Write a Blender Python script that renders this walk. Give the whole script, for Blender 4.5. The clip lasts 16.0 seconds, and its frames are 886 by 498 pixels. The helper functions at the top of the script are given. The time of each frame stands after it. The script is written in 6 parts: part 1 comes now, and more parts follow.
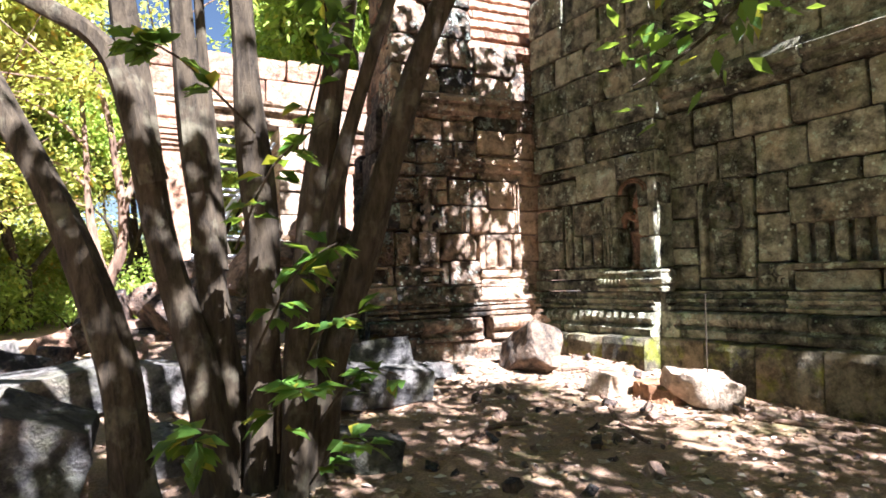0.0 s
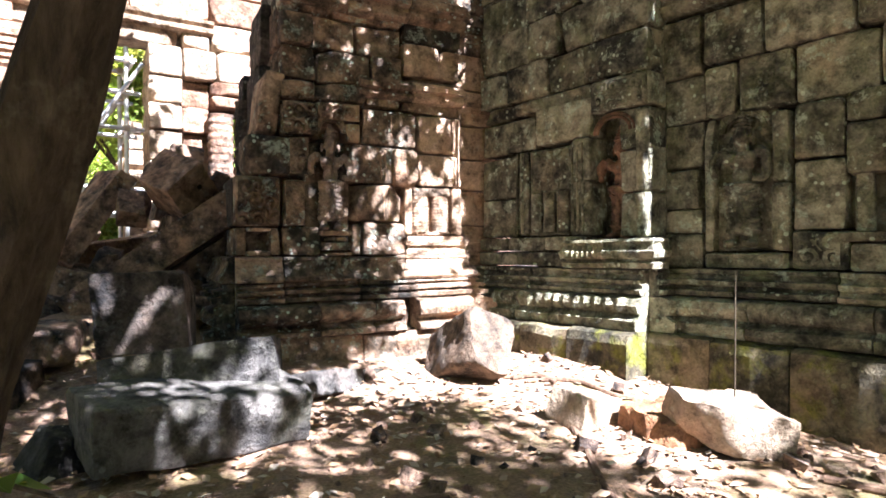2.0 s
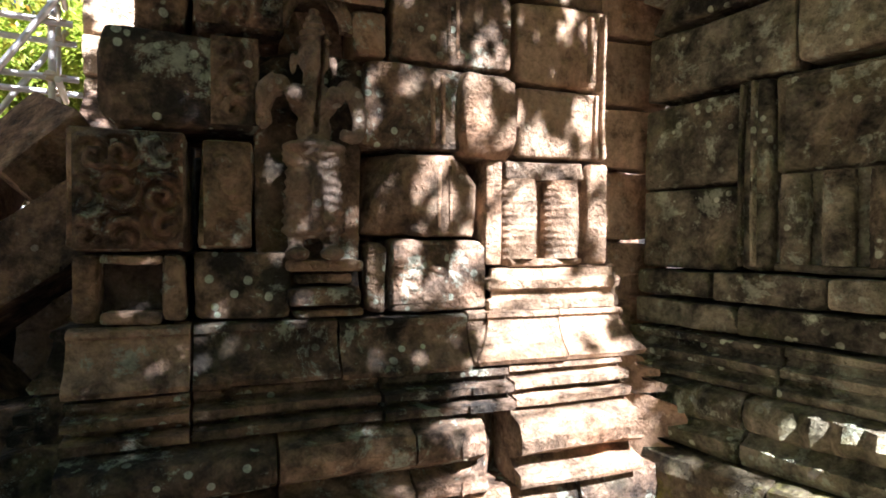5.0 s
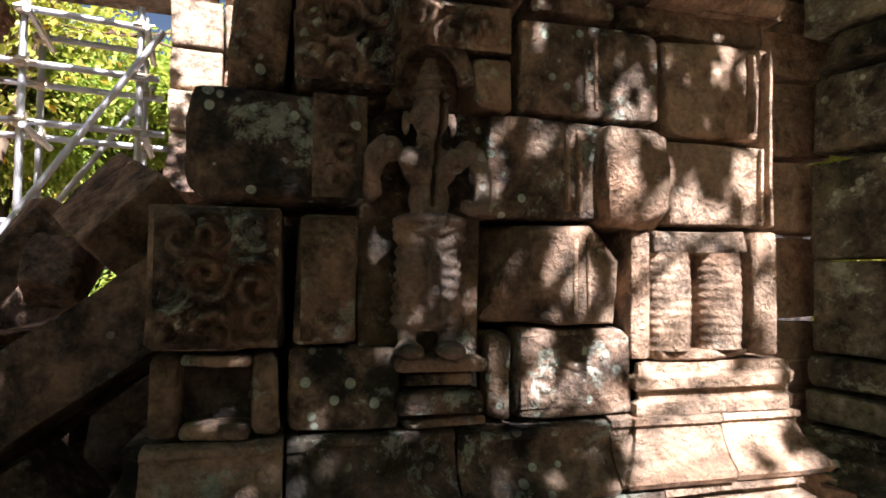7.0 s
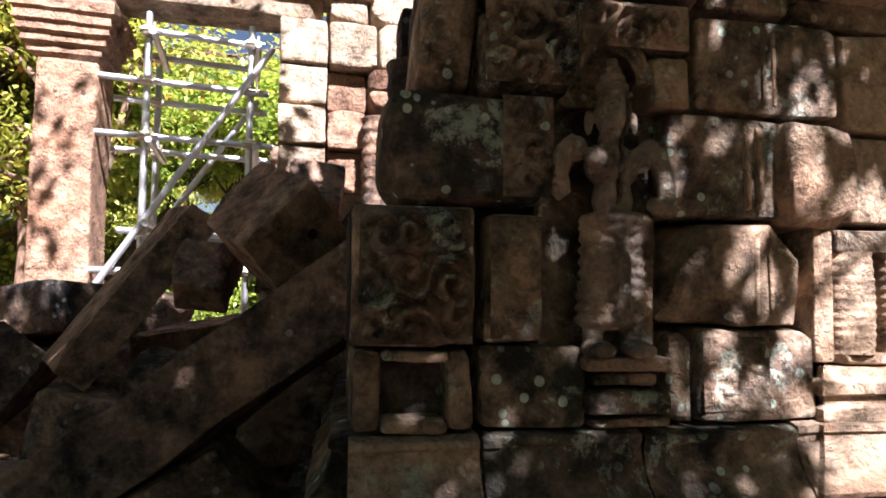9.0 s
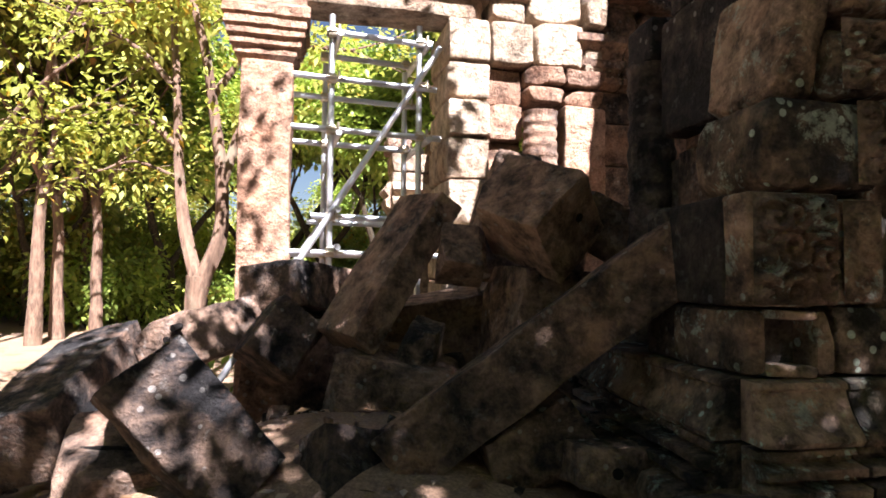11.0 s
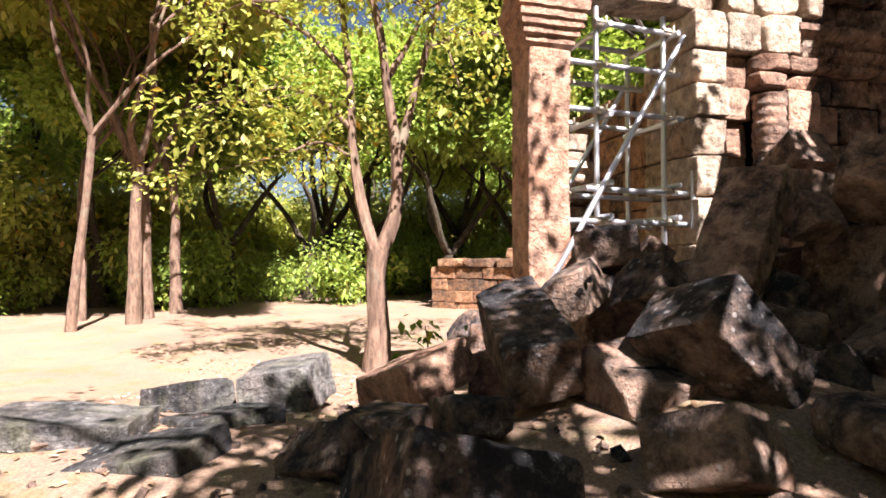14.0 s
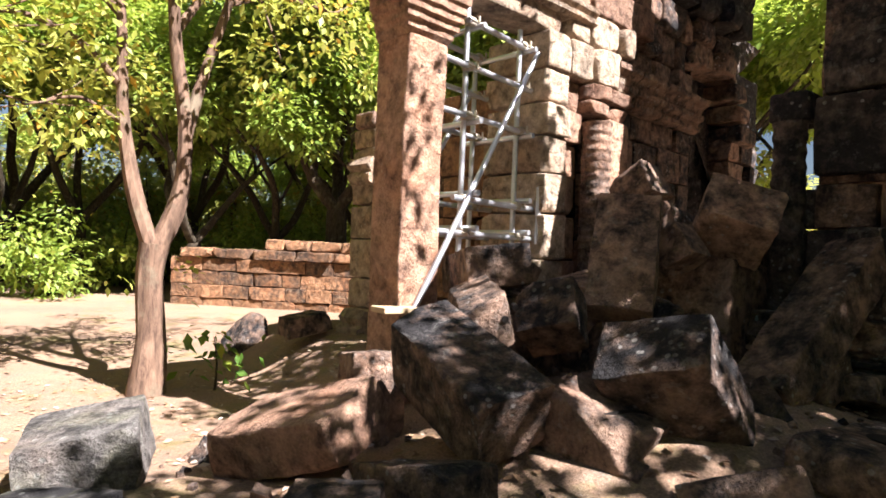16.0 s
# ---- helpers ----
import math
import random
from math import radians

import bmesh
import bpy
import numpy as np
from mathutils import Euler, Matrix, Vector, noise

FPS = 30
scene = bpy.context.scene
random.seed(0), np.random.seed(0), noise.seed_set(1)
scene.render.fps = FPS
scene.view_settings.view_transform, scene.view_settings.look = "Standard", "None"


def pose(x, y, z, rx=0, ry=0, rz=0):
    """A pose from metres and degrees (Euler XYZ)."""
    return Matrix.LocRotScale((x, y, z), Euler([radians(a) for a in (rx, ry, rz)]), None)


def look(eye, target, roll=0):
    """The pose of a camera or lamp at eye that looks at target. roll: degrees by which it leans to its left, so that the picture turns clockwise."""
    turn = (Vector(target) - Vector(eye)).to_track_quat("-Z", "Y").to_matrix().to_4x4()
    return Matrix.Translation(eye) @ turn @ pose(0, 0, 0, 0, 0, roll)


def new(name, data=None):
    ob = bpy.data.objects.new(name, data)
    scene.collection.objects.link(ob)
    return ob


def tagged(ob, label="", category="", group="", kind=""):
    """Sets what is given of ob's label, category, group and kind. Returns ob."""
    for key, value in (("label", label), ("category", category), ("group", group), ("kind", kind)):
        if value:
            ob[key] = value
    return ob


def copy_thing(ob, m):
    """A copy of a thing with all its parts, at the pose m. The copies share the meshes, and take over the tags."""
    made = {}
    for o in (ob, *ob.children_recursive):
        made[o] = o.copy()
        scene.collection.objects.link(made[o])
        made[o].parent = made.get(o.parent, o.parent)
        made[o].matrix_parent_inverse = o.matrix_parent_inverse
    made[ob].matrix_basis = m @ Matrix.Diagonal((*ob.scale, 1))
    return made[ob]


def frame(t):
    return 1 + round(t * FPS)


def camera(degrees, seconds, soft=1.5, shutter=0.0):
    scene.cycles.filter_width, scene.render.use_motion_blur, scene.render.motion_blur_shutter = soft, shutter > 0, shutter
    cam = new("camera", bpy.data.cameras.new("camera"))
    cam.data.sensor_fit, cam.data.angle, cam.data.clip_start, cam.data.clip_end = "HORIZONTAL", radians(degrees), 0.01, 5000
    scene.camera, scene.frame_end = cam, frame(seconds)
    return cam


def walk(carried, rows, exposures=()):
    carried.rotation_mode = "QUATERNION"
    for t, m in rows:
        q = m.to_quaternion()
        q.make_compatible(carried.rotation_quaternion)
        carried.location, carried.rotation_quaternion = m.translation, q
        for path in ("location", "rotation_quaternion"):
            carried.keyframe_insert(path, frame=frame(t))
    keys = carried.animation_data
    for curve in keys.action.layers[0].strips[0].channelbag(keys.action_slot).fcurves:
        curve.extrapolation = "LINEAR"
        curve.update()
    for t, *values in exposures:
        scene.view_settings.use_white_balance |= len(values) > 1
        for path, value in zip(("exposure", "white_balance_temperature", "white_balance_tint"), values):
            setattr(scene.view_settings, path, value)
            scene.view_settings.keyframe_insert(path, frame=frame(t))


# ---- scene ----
import itertools
cam = camera(74.5, 16.0, soft=1.7)
METRES, EYE, TILT, LEAN, TURN = 11.0, 1.22, 3.0, 1.5, -14.0
ROWS = [
    (0.0, 0.0, 0.0, 0.0, -0.0, 0.0, -0.0),
    (0.5, 0.0026, 0.034, -0.001, -2.02, -0.72, -0.31),
    (1.0, 0.0163, 0.0774, -0.0009, -3.55, -1.3, -0.66),
    (1.5, 0.019, 0.1205, -0.0041, -4.68, -2.12, -0.9),
    (2.0, 0.0293, 0.1669, -0.01, -5.11, -2.82, -1.28),
    (2.5, 0.0357, 0.2159, -0.0105, -5.51, -3.4, -1.47),
    (3.0, 0.0403, 0.2649, -0.0093, -5.23, -4.05, -1.52),
    (5.5, 0.0275, 0.4444, 0.0019, 3.75, -3.68, -1.54),
    (6.0, 0.017, 0.4523, 0.0065, 5.14, -2.49, -1.49),
    (6.5, 0.0109, 0.4547, 0.01, 6.49, -1.47, -1.46),
    (7.0, 0.0089, 0.4574, 0.0106, 7.84, -0.64, -1.39),
    (7.5, 0.0085, 0.4607, 0.01, 9.42, 0.03, -1.2),
    (8.0, 0.0042, 0.4627, 0.0098, 10.84, 0.31, -1.09),
    (8.5, -0.0078, 0.4592, 0.0076, 11.89, 0.6, -1.26),
    (9.0, -0.0258, 0.4495, 0.0062, 12.68, 0.49, -1.25),
    (9.5, -0.0504, 0.4387, 0.0041, 13.18, 0.14, -1.43),
    (12.0, -0.1851, 0.3511, -0.0049, 15.09, -1.26, -0.21),
    (12.5, -0.222, 0.331, -0.0102, 15.56, -1.46, 0.27),
    (13.0, -0.2564, 0.3091, -0.0122, 15.56, -1.72, 0.18),
    (13.5, -0.2934, 0.2905, -0.0135, 14.61, -2.02, -0.19),
    (14.0, -0.3312, 0.2887, -0.0132, 12.37, -2.43, -0.7),
    (14.5, -0.3642, 0.2899, -0.0116, 7.46, -2.78, -1.54),
    (15.0, -0.39, 0.3038, -0.0099, -0.21, -3.19, -2.71),
    (15.5, -0.4103, 0.3341, -0.0059, -7.61, -2.95, -3.81),
    (16.0, -0.437, 0.3503, -0.0038, -14.59, -2.43, -4.64),
]
EXPOSURES = [(0.0, 3.15, 5850, 14), (1.2, 3.2, 5850, 14), (2.0, 3.4, 5900, 15), (3.0, 3.25, 5900, 15), (4.4, 3.0, 6150, 14), (5.5, 2.85, 6350, 14), (6.5, 2.45, 6400, 17), (9.0, 2.5, 6250, 17), (12.0, 2.68, 6300, 18), (14.0, 2.36, 6500, 18), (16.0, 2.35, 6500, 15)]
walk(cam, [(t, pose(0, 0, EYE, TILT, LEAN, TURN) @ pose(METRES * x, METRES * y, METRES * z, 90 + pitch, roll, yaw)) for t, x, y, z, yaw, pitch, roll in ROWS], EXPOSURES)

# ---- light ----
SUN = Vector((0.40, -0.92, 1.12)).normalized()
world = bpy.data.worlds.new("sky")
scene.world = world
world.use_nodes = True
_n, _l = world.node_tree.nodes, world.node_tree.links
_sky = _n.new("ShaderNodeTexSky")
_sky.sky_type, _sky.sun_disc = "NISHITA", False
_sky.sun_elevation = math.asin(SUN.z)
_sky.sun_rotation = math.atan2(SUN.x, SUN.y)
_l.new(_sky.outputs[0], _n["Background"].inputs[0])
_n["Background"].inputs[1].default_value = 0.018
_sun = bpy.data.lights.new("sun", "SUN")
_sun.energy, _sun.angle, _sun.color = 5.0, radians(0.53), (1.0, 0.955, 0.945)
sun = new("sun", _sun)
sun.matrix_world = look((0, 0, 30), Vector((0, 0, 30)) - SUN)

# ---- materials ----
class Graph:
    """A small wrapper that adds nodes and links them."""

    def __init__(self, name):
        self.m = bpy.data.materials.new(name)
        self.m.use_nodes = True
        self.t = self.m.node_tree
        self.p = self.t.nodes["Principled BSDF"]
        self.co = self.add("ShaderNodeTexCoord").outputs["Object"]

    def add(self, kind, **values):
        n = self.t.nodes.new(kind)
        for k, v in values.items():
            setattr(n, k, v)
        return n

    def link(self, a, b):
        self.t.links.new(a, b)

    def noise(self, scale, detail=5, rough=0.55, distort=0.0, co=None):
        n = self.add("ShaderNodeTexNoise")
        n.inputs["Scale"].default_value, n.inputs["Detail"].default_value = scale, detail
        n.inputs["Roughness"].default_value, n.inputs["Distortion"].default_value = rough, distort
        self.link(co or self.co, n.inputs["Vector"])
        return n.outputs[0]

    def cells(self, scale, co=None):
        n = self.add("ShaderNodeTexVoronoi")
        n.inputs["Scale"].default_value = scale
        self.link(co or self.co, n.inputs["Vector"])
        return n.outputs["Distance"]

    def ramp(self, value, lo, hi):
        n = self.add("ShaderNodeMapRange")
        n.inputs[1].default_value, n.inputs[2].default_value = lo, hi
        self.link(value, n.inputs[0])
        return n.outputs[0]

    def math(self, op, a, b):
        n = self.add("ShaderNodeMath", operation=op)
        for k, v in enumerate((a, b)):
            if isinstance(v, (int, float)):
                n.inputs[k].default_value = v
            else:
                self.link(v, n.inputs[k])
        return n.outputs[0]

    def mix(self, f, a, b, blend="MIX"):
        n = self.add("ShaderNodeMix", data_type="RGBA", blend_type=blend)
        for k, v in ((0, f), (6, a), (7, b)):
            if isinstance(v, (int, float)):
                n.inputs[k].default_value = v
            elif isinstance(v, tuple):
                n.inputs[k].default_value = (*v, 1)
            else:
                self.link(v, n.inputs[k])
        return n.outputs[2]

    def random(self):
        return self.add("ShaderNodeObjectInfo").outputs["Random"]

    def island(self):
        return self.add("ShaderNodeNewGeometry").outputs["Random Per Island"]

    def grey(self, value):
        n = self.add("ShaderNodeCombineColor")
        for k in range(3):
            self.link(value, n.inputs[k])
        return n.outputs[0]

    def done(self, colour, rough=0.9, height=None, strength=0.4, distance=0.01, metal=0.0):
        if isinstance(colour, tuple):
            self.p.inputs["Base Color"].default_value = (*colour, 1)
        else:
            self.link(colour, self.p.inputs["Base Color"])
        self.p.inputs["Roughness"].default_value = rough
        self.p.inputs["Metallic"].default_value = metal
        self.p.inputs["Specular IOR Level"].default_value = 0.25 if metal == 0 else 0.5
        if height is not None:
            b = self.add("ShaderNodeBump")
            b.inputs["Strength"].default_value, b.inputs["Distance"].default_value = strength, distance
            self.link(height, b.inputs["Height"])
            self.link(b.outputs[0], self.p.inputs["Normal"])
        return self.m


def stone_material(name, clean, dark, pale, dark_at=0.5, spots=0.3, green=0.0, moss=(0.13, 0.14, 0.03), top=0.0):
    """Weathered sandstone: clean stone, dark crust in patches, pale lichen in blots and dots, green film, bedding lines and pits."""
    g = Graph(name)
    r = g.random()
    shift = g.add("ShaderNodeVectorMath", operation="ADD")
    spread = g.add("ShaderNodeCombineXYZ")
    g.link(g.math("MULTIPLY", r, 37.0), spread.inputs[0])
    g.link(g.co, shift.inputs[0]), g.link(spread.outputs[0], shift.inputs[1])
    co = shift.outputs[0]
    big, mid, fine = g.noise(1.9, 6, 0.62, 0.5, co), g.noise(8, 9, 0.68, 0.2, co), g.noise(60, 5, 0.7, 0.0, co)
    sum_ = g.math("ADD", g.math("MULTIPLY", big, 0.62), g.math("MULTIPLY", mid, 0.48))
    sum_ = g.math("ADD", sum_, g.math("MULTIPLY", g.math("SUBTRACT", r, 0.5), 0.10))
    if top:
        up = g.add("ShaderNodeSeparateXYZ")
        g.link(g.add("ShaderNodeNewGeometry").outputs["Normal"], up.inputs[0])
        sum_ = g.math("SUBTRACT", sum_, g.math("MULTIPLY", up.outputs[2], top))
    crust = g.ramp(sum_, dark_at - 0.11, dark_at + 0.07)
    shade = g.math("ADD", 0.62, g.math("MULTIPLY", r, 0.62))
    base = g.mix(1.0, clean, g.grey(shade), "MULTIPLY")
    base = g.mix(g.math("MULTIPLY", g.ramp(g.noise(2.7, 4, 0.5, 0, co), 0.5, 0.7), 0.45), base, (clean[0] * 1.15, clean[1] * 0.86, clean[2] * 0.70))
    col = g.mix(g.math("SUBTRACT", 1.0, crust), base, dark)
    if green:
        col = g.mix(g.math("MULTIPLY", g.ramp(g.noise(3.1, 7, 0.65, 0.3, co), 0.5, 0.64), green), col, moss)
    blot = g.ramp(g.noise(6.1, 10, 0.78, 0.3, co), 0.555, 0.60)
    col = g.mix(g.math("MULTIPLY", blot, min(spots * 1.3, 0.85)), col, pale)
    dots = g.math("MULTIPLY", g.ramp(g.math("ADD", g.cells(15, co), g.math("MULTIPLY", mid, 0.34)), 0.40, 0.36), g.ramp(g.noise(2.3, 3, 0.5, 0, co), 0.50, 0.57))
    col = g.mix(g.math("MULTIPLY", dots, min(spots * 2.6, 0.9)), col, tuple(c * 1.3 for c in pale))
    tone = g.math("ADD", g.math("MULTIPLY", mid, 0.70), g.math("MULTIPLY", fine, 0.30))
    col = g.mix(0.75, col, g.grey(g.ramp(tone, 0.33, 0.66)), "OVERLAY")
    worn = g.ramp(g.noise(15, 8, 0.62, 0.2, co), 0.40, 0.66)
    pits = g.ramp(g.cells(30, co), 0.05, 0.16)
    h = g.math("ADD", g.math("ADD", g.math("MULTIPLY", mid, 1.3), g.math("MULTIPLY", fine, 0.22)), g.math("ADD", g.math("MULTIPLY", worn, 0.30), g.math("MULTIPLY", pits, 0.16)))
    return g.done(col, 0.93, h, 1.0, 0.042)


WALL_A = stone_material("brown_weathered_sandstone", (0.275, 0.195, 0.140), (0.026, 0.024, 0.022), (0.35, 0.42, 0.36), 0.56, 0.50, 0.25, (0.12, 0.13, 0.085))
WALL_B = stone_material("olive_lichened_sandstone", (0.275, 0.262, 0.19), (0.028, 0.029, 0.025), (0.38, 0.44, 0.34), 0.525, 0.55, 0.45, (0.16, 0.175, 0.085))
MOSSY = stone_material("mossy_sandstone", (0.17, 0.145, 0.095), (0.035, 0.034, 0.024), (0.26, 0.27, 0.17), 0.53, 0.15, 0.95, (0.17, 0.18, 0.02))
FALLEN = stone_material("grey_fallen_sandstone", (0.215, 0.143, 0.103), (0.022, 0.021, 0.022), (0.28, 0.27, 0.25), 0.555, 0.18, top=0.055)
GREY = stone_material("blue_grey_sandstone", (0.115, 0.108, 0.10), (0.024, 0.024, 0.025), (0.24, 0.25, 0.23), 0.55, 0.16, 0.25, (0.11, 0.115, 0.04))
WALL_C = stone_material("pale_tan_sandstone", (0.40, 0.285, 0.20), (0.085, 0.062, 0.045), (0.42, 0.39, 0.31), 0.475, 0.15)
FIGURE = stone_material("grey_brown_carved_sandstone", (0.30, 0.235, 0.185), (0.075, 0.066, 0.058), (0.34, 0.36, 0.32), 0.47, 0.2)
# crusted stone darkened to near black, deep shade put into its colour
SHADE_CRUST = stone_material("shade_black_crusted_sandstone", (0.085, 0.068, 0.056), (0.014, 0.014, 0.015), (0.24, 0.25, 0.24), 0.60, 0.14)
PINK = stone_material("pink_clean_sandstone", (0.31, 0.19, 0.13), (0.10, 0.052, 0.036), (0.40, 0.31, 0.24), 0.45, 0.10)
LATERITE = stone_material("red_laterite", (0.22, 0.12, 0.065), (0.06, 0.042, 0.032), (0.3, 0.25, 0.17), 0.51, 0.15)
PALE = stone_material("pale_sunbleached_sandstone", (0.36, 0.28, 0.205), (0.13, 0.09, 0.06), (0.46, 0.41, 0.34), 0.46, 0.15)
RED_STONE = stone_material("red_brown_sandstone", (0.21, 0.12, 0.075), (0.04, 0.03, 0.026), (0.26, 0.22, 0.17), 0.53, 0.15)
BOULDER = stone_material("tan_grey_boulder", (0.19, 0.135, 0.095), (0.065, 0.055, 0.046), (0.25, 0.22, 0.18), 0.52, 0.10)


def sand_material():
    g = Graph("sandy_soil")
    big, mid, fine = g.noise(0.55, 5, 0.6), g.noise(4.5, 7, 0.65), g.noise(60, 5, 0.7)
    col = g.mix(g.ramp(big, 0.35, 0.65), (0.29, 0.188, 0.125), (0.215, 0.145, 0.102))
    col = g.mix(g.ramp(mid, 0.5, 0.75), col, (0.19, 0.15, 0.115))
    col = g.mix(g.math("MULTIPLY", g.ramp(g.noise(1.6, 7, 0.7), 0.53, 0.66), 0.65), col, (0.15, 0.14, 0.045))
    col = g.mix(0.5, col, g.grey(g.ramp(fine, 0.3, 0.7)), "OVERLAY")
    h = g.math("ADD", g.math("MULTIPLY", mid, 2.0), g.math("MULTIPLY", fine, 0.7))
    return g.done(col, 0.97, h, 0.8, 0.02)


SAND = sand_material()


def bark_material(name, light, dark, sx=1.0):
    g = Graph(name)
    m = g.add("ShaderNodeMapping")
    m.inputs["Scale"].default_value = (1, 1, 0.25)
    g.link(g.co, m.inputs[0])
    streak, fine, blot = g.noise(26 * sx, 6, 0.7, 0.3, m.outputs[0]), g.noise(80, 4, 0.7), g.noise(5, 5, 0.6)
    col = g.mix(g.ramp(streak, 0.35, 0.65), dark, light)
    col = g.mix(g.math("MULTIPLY", g.ramp(blot, 0.55, 0.68), 0.5), col, (0.17, 0.16, 0.11))
    h = g.math("ADD", g.math("MULTIPLY", streak, 1.5), g.math("MULTIPLY", fine, 0.4))
    return g.done(col, 0.93, h, 0.8, 0.015)


BARK = bark_material("grey_brown_bark", (0.068, 0.052, 0.033), (0.016, 0.012, 0.008))
BARK_PALE = bark_material("pale_tan_bark", (0.21, 0.135, 0.092), (0.065, 0.04, 0.028), 0.6)


def leaf_material(name, a, b, c):
    g = Graph(name)
    r = g.island()
    col = g.mix(g.ramp(r, 0.0, 0.75), a, b)
    col = g.mix(g.ramp(r, 0.93, 0.96), col, c)
    m = g.done(col, 0.45)
    g.p.inputs["Specular IOR Level"].default_value = 0.4
    tr = g.add("ShaderNodeBsdfTranslucent")
    g.link(g.mix(0.35, col, (0.35, 0.40, 0.02)), tr.inputs[0])
    mix = g.add("ShaderNodeMixShader")
    mix.inputs[0].default_value = 0.5
    g.link(g.p.outputs[0], mix.inputs[1])
    g.link(tr.outputs[0], mix.inputs[2])
    g.link(mix.outputs[0], g.t.nodes["Material Output"].inputs[0])
    return m


LEAF = leaf_material("yellow_green_leaves", (0.24, 0.30, 0.05), (0.50, 0.50, 0.13), (0.55, 0.30, 0.05))
LEAF_DARK = leaf_material("deep_green_leaves", (0.14, 0.23, 0.04), (0.36, 0.47, 0.10), (0.46, 0.46, 0.09))
LEAF_NEAR = leaf_material("fresh_green_leaves", (0.04, 0.10, 0.02), (0.09, 0.19, 0.03), (0.30, 0.28, 0.03))


def litter_material():
    g = Graph("dry_leaf_litter")
    r = g.island()
    col = g.mix(g.ramp(r, 0.0, 0.6), (0.13, 0.075, 0.04), (0.34, 0.22, 0.13))
    col = g.mix(g.ramp(r, 0.7, 0.95), col, (0.44, 0.38, 0.31))
    return g.done(col, 0.8)


LITTER = litter_material()
_g = Graph("galvanised_steel_tube")
TUBE = _g.done(_g.mix(_g.noise(30, 4), (0.50, 0.52, 0.56), (0.68, 0.70, 0.74)), 0.38, metal=0.75)
_g = Graph("zinc_coupler")
COUPLER = _g.done(_g.mix(_g.noise(40, 4), (0.42, 0.34, 0.22), (0.62, 0.58, 0.5)), 0.45, metal=0.7)
_g = Graph("weathered_plank")
PLANK = _g.done(_g.mix(_g.noise(14, 6), (0.36, 0.25, 0.14), (0.55, 0.43, 0.28)), 0.8)

# ---- building helpers ----
def mesh_of(name, bm, material):
    me = bpy.data.meshes.new(name)
    bm.to_mesh(me)
    bm.free()
    me.materials.append(material)
    return me


def part(name, bm, material, parent, label="", smooth=False):
    """Links a bmesh as one mesh object under a thing or a part."""
    me = mesh_of(name, bm, material)
    if smooth:
        me.polygons.foreach_set("use_smooth", [True] * len(me.polygons))
        me.set_sharp_from_angle(angle=radians(38))
    ob = new(name, me)
    ob.parent = parent
    if label:
        ob["label"] = label
    return ob


def thing(name, bm, material, label, category, group="", kind="", smooth=False):
    return tagged(part(name, bm, material, None, "", smooth), label, category, group, kind)


def empty(name, label, category, group="", kind="", at=(0, 0, 0)):
    ob = tagged(new(name), label, category, group, kind)
    ob.location = at
    return ob


def lattice(h, r, step):
    """Coordinates from -h to h with lines at the rounded rim."""
    inner = max(h - r, h * 0.3)
    n = max(1, int(round(2 * inner / step)))
    e = min(0.012, inner * 0.25)
    mid = [-inner + 2 * inner * k / n for k in range(1, n)]
    return [-h, -inner, -inner + e] + mid + [inner - e, inner, h]


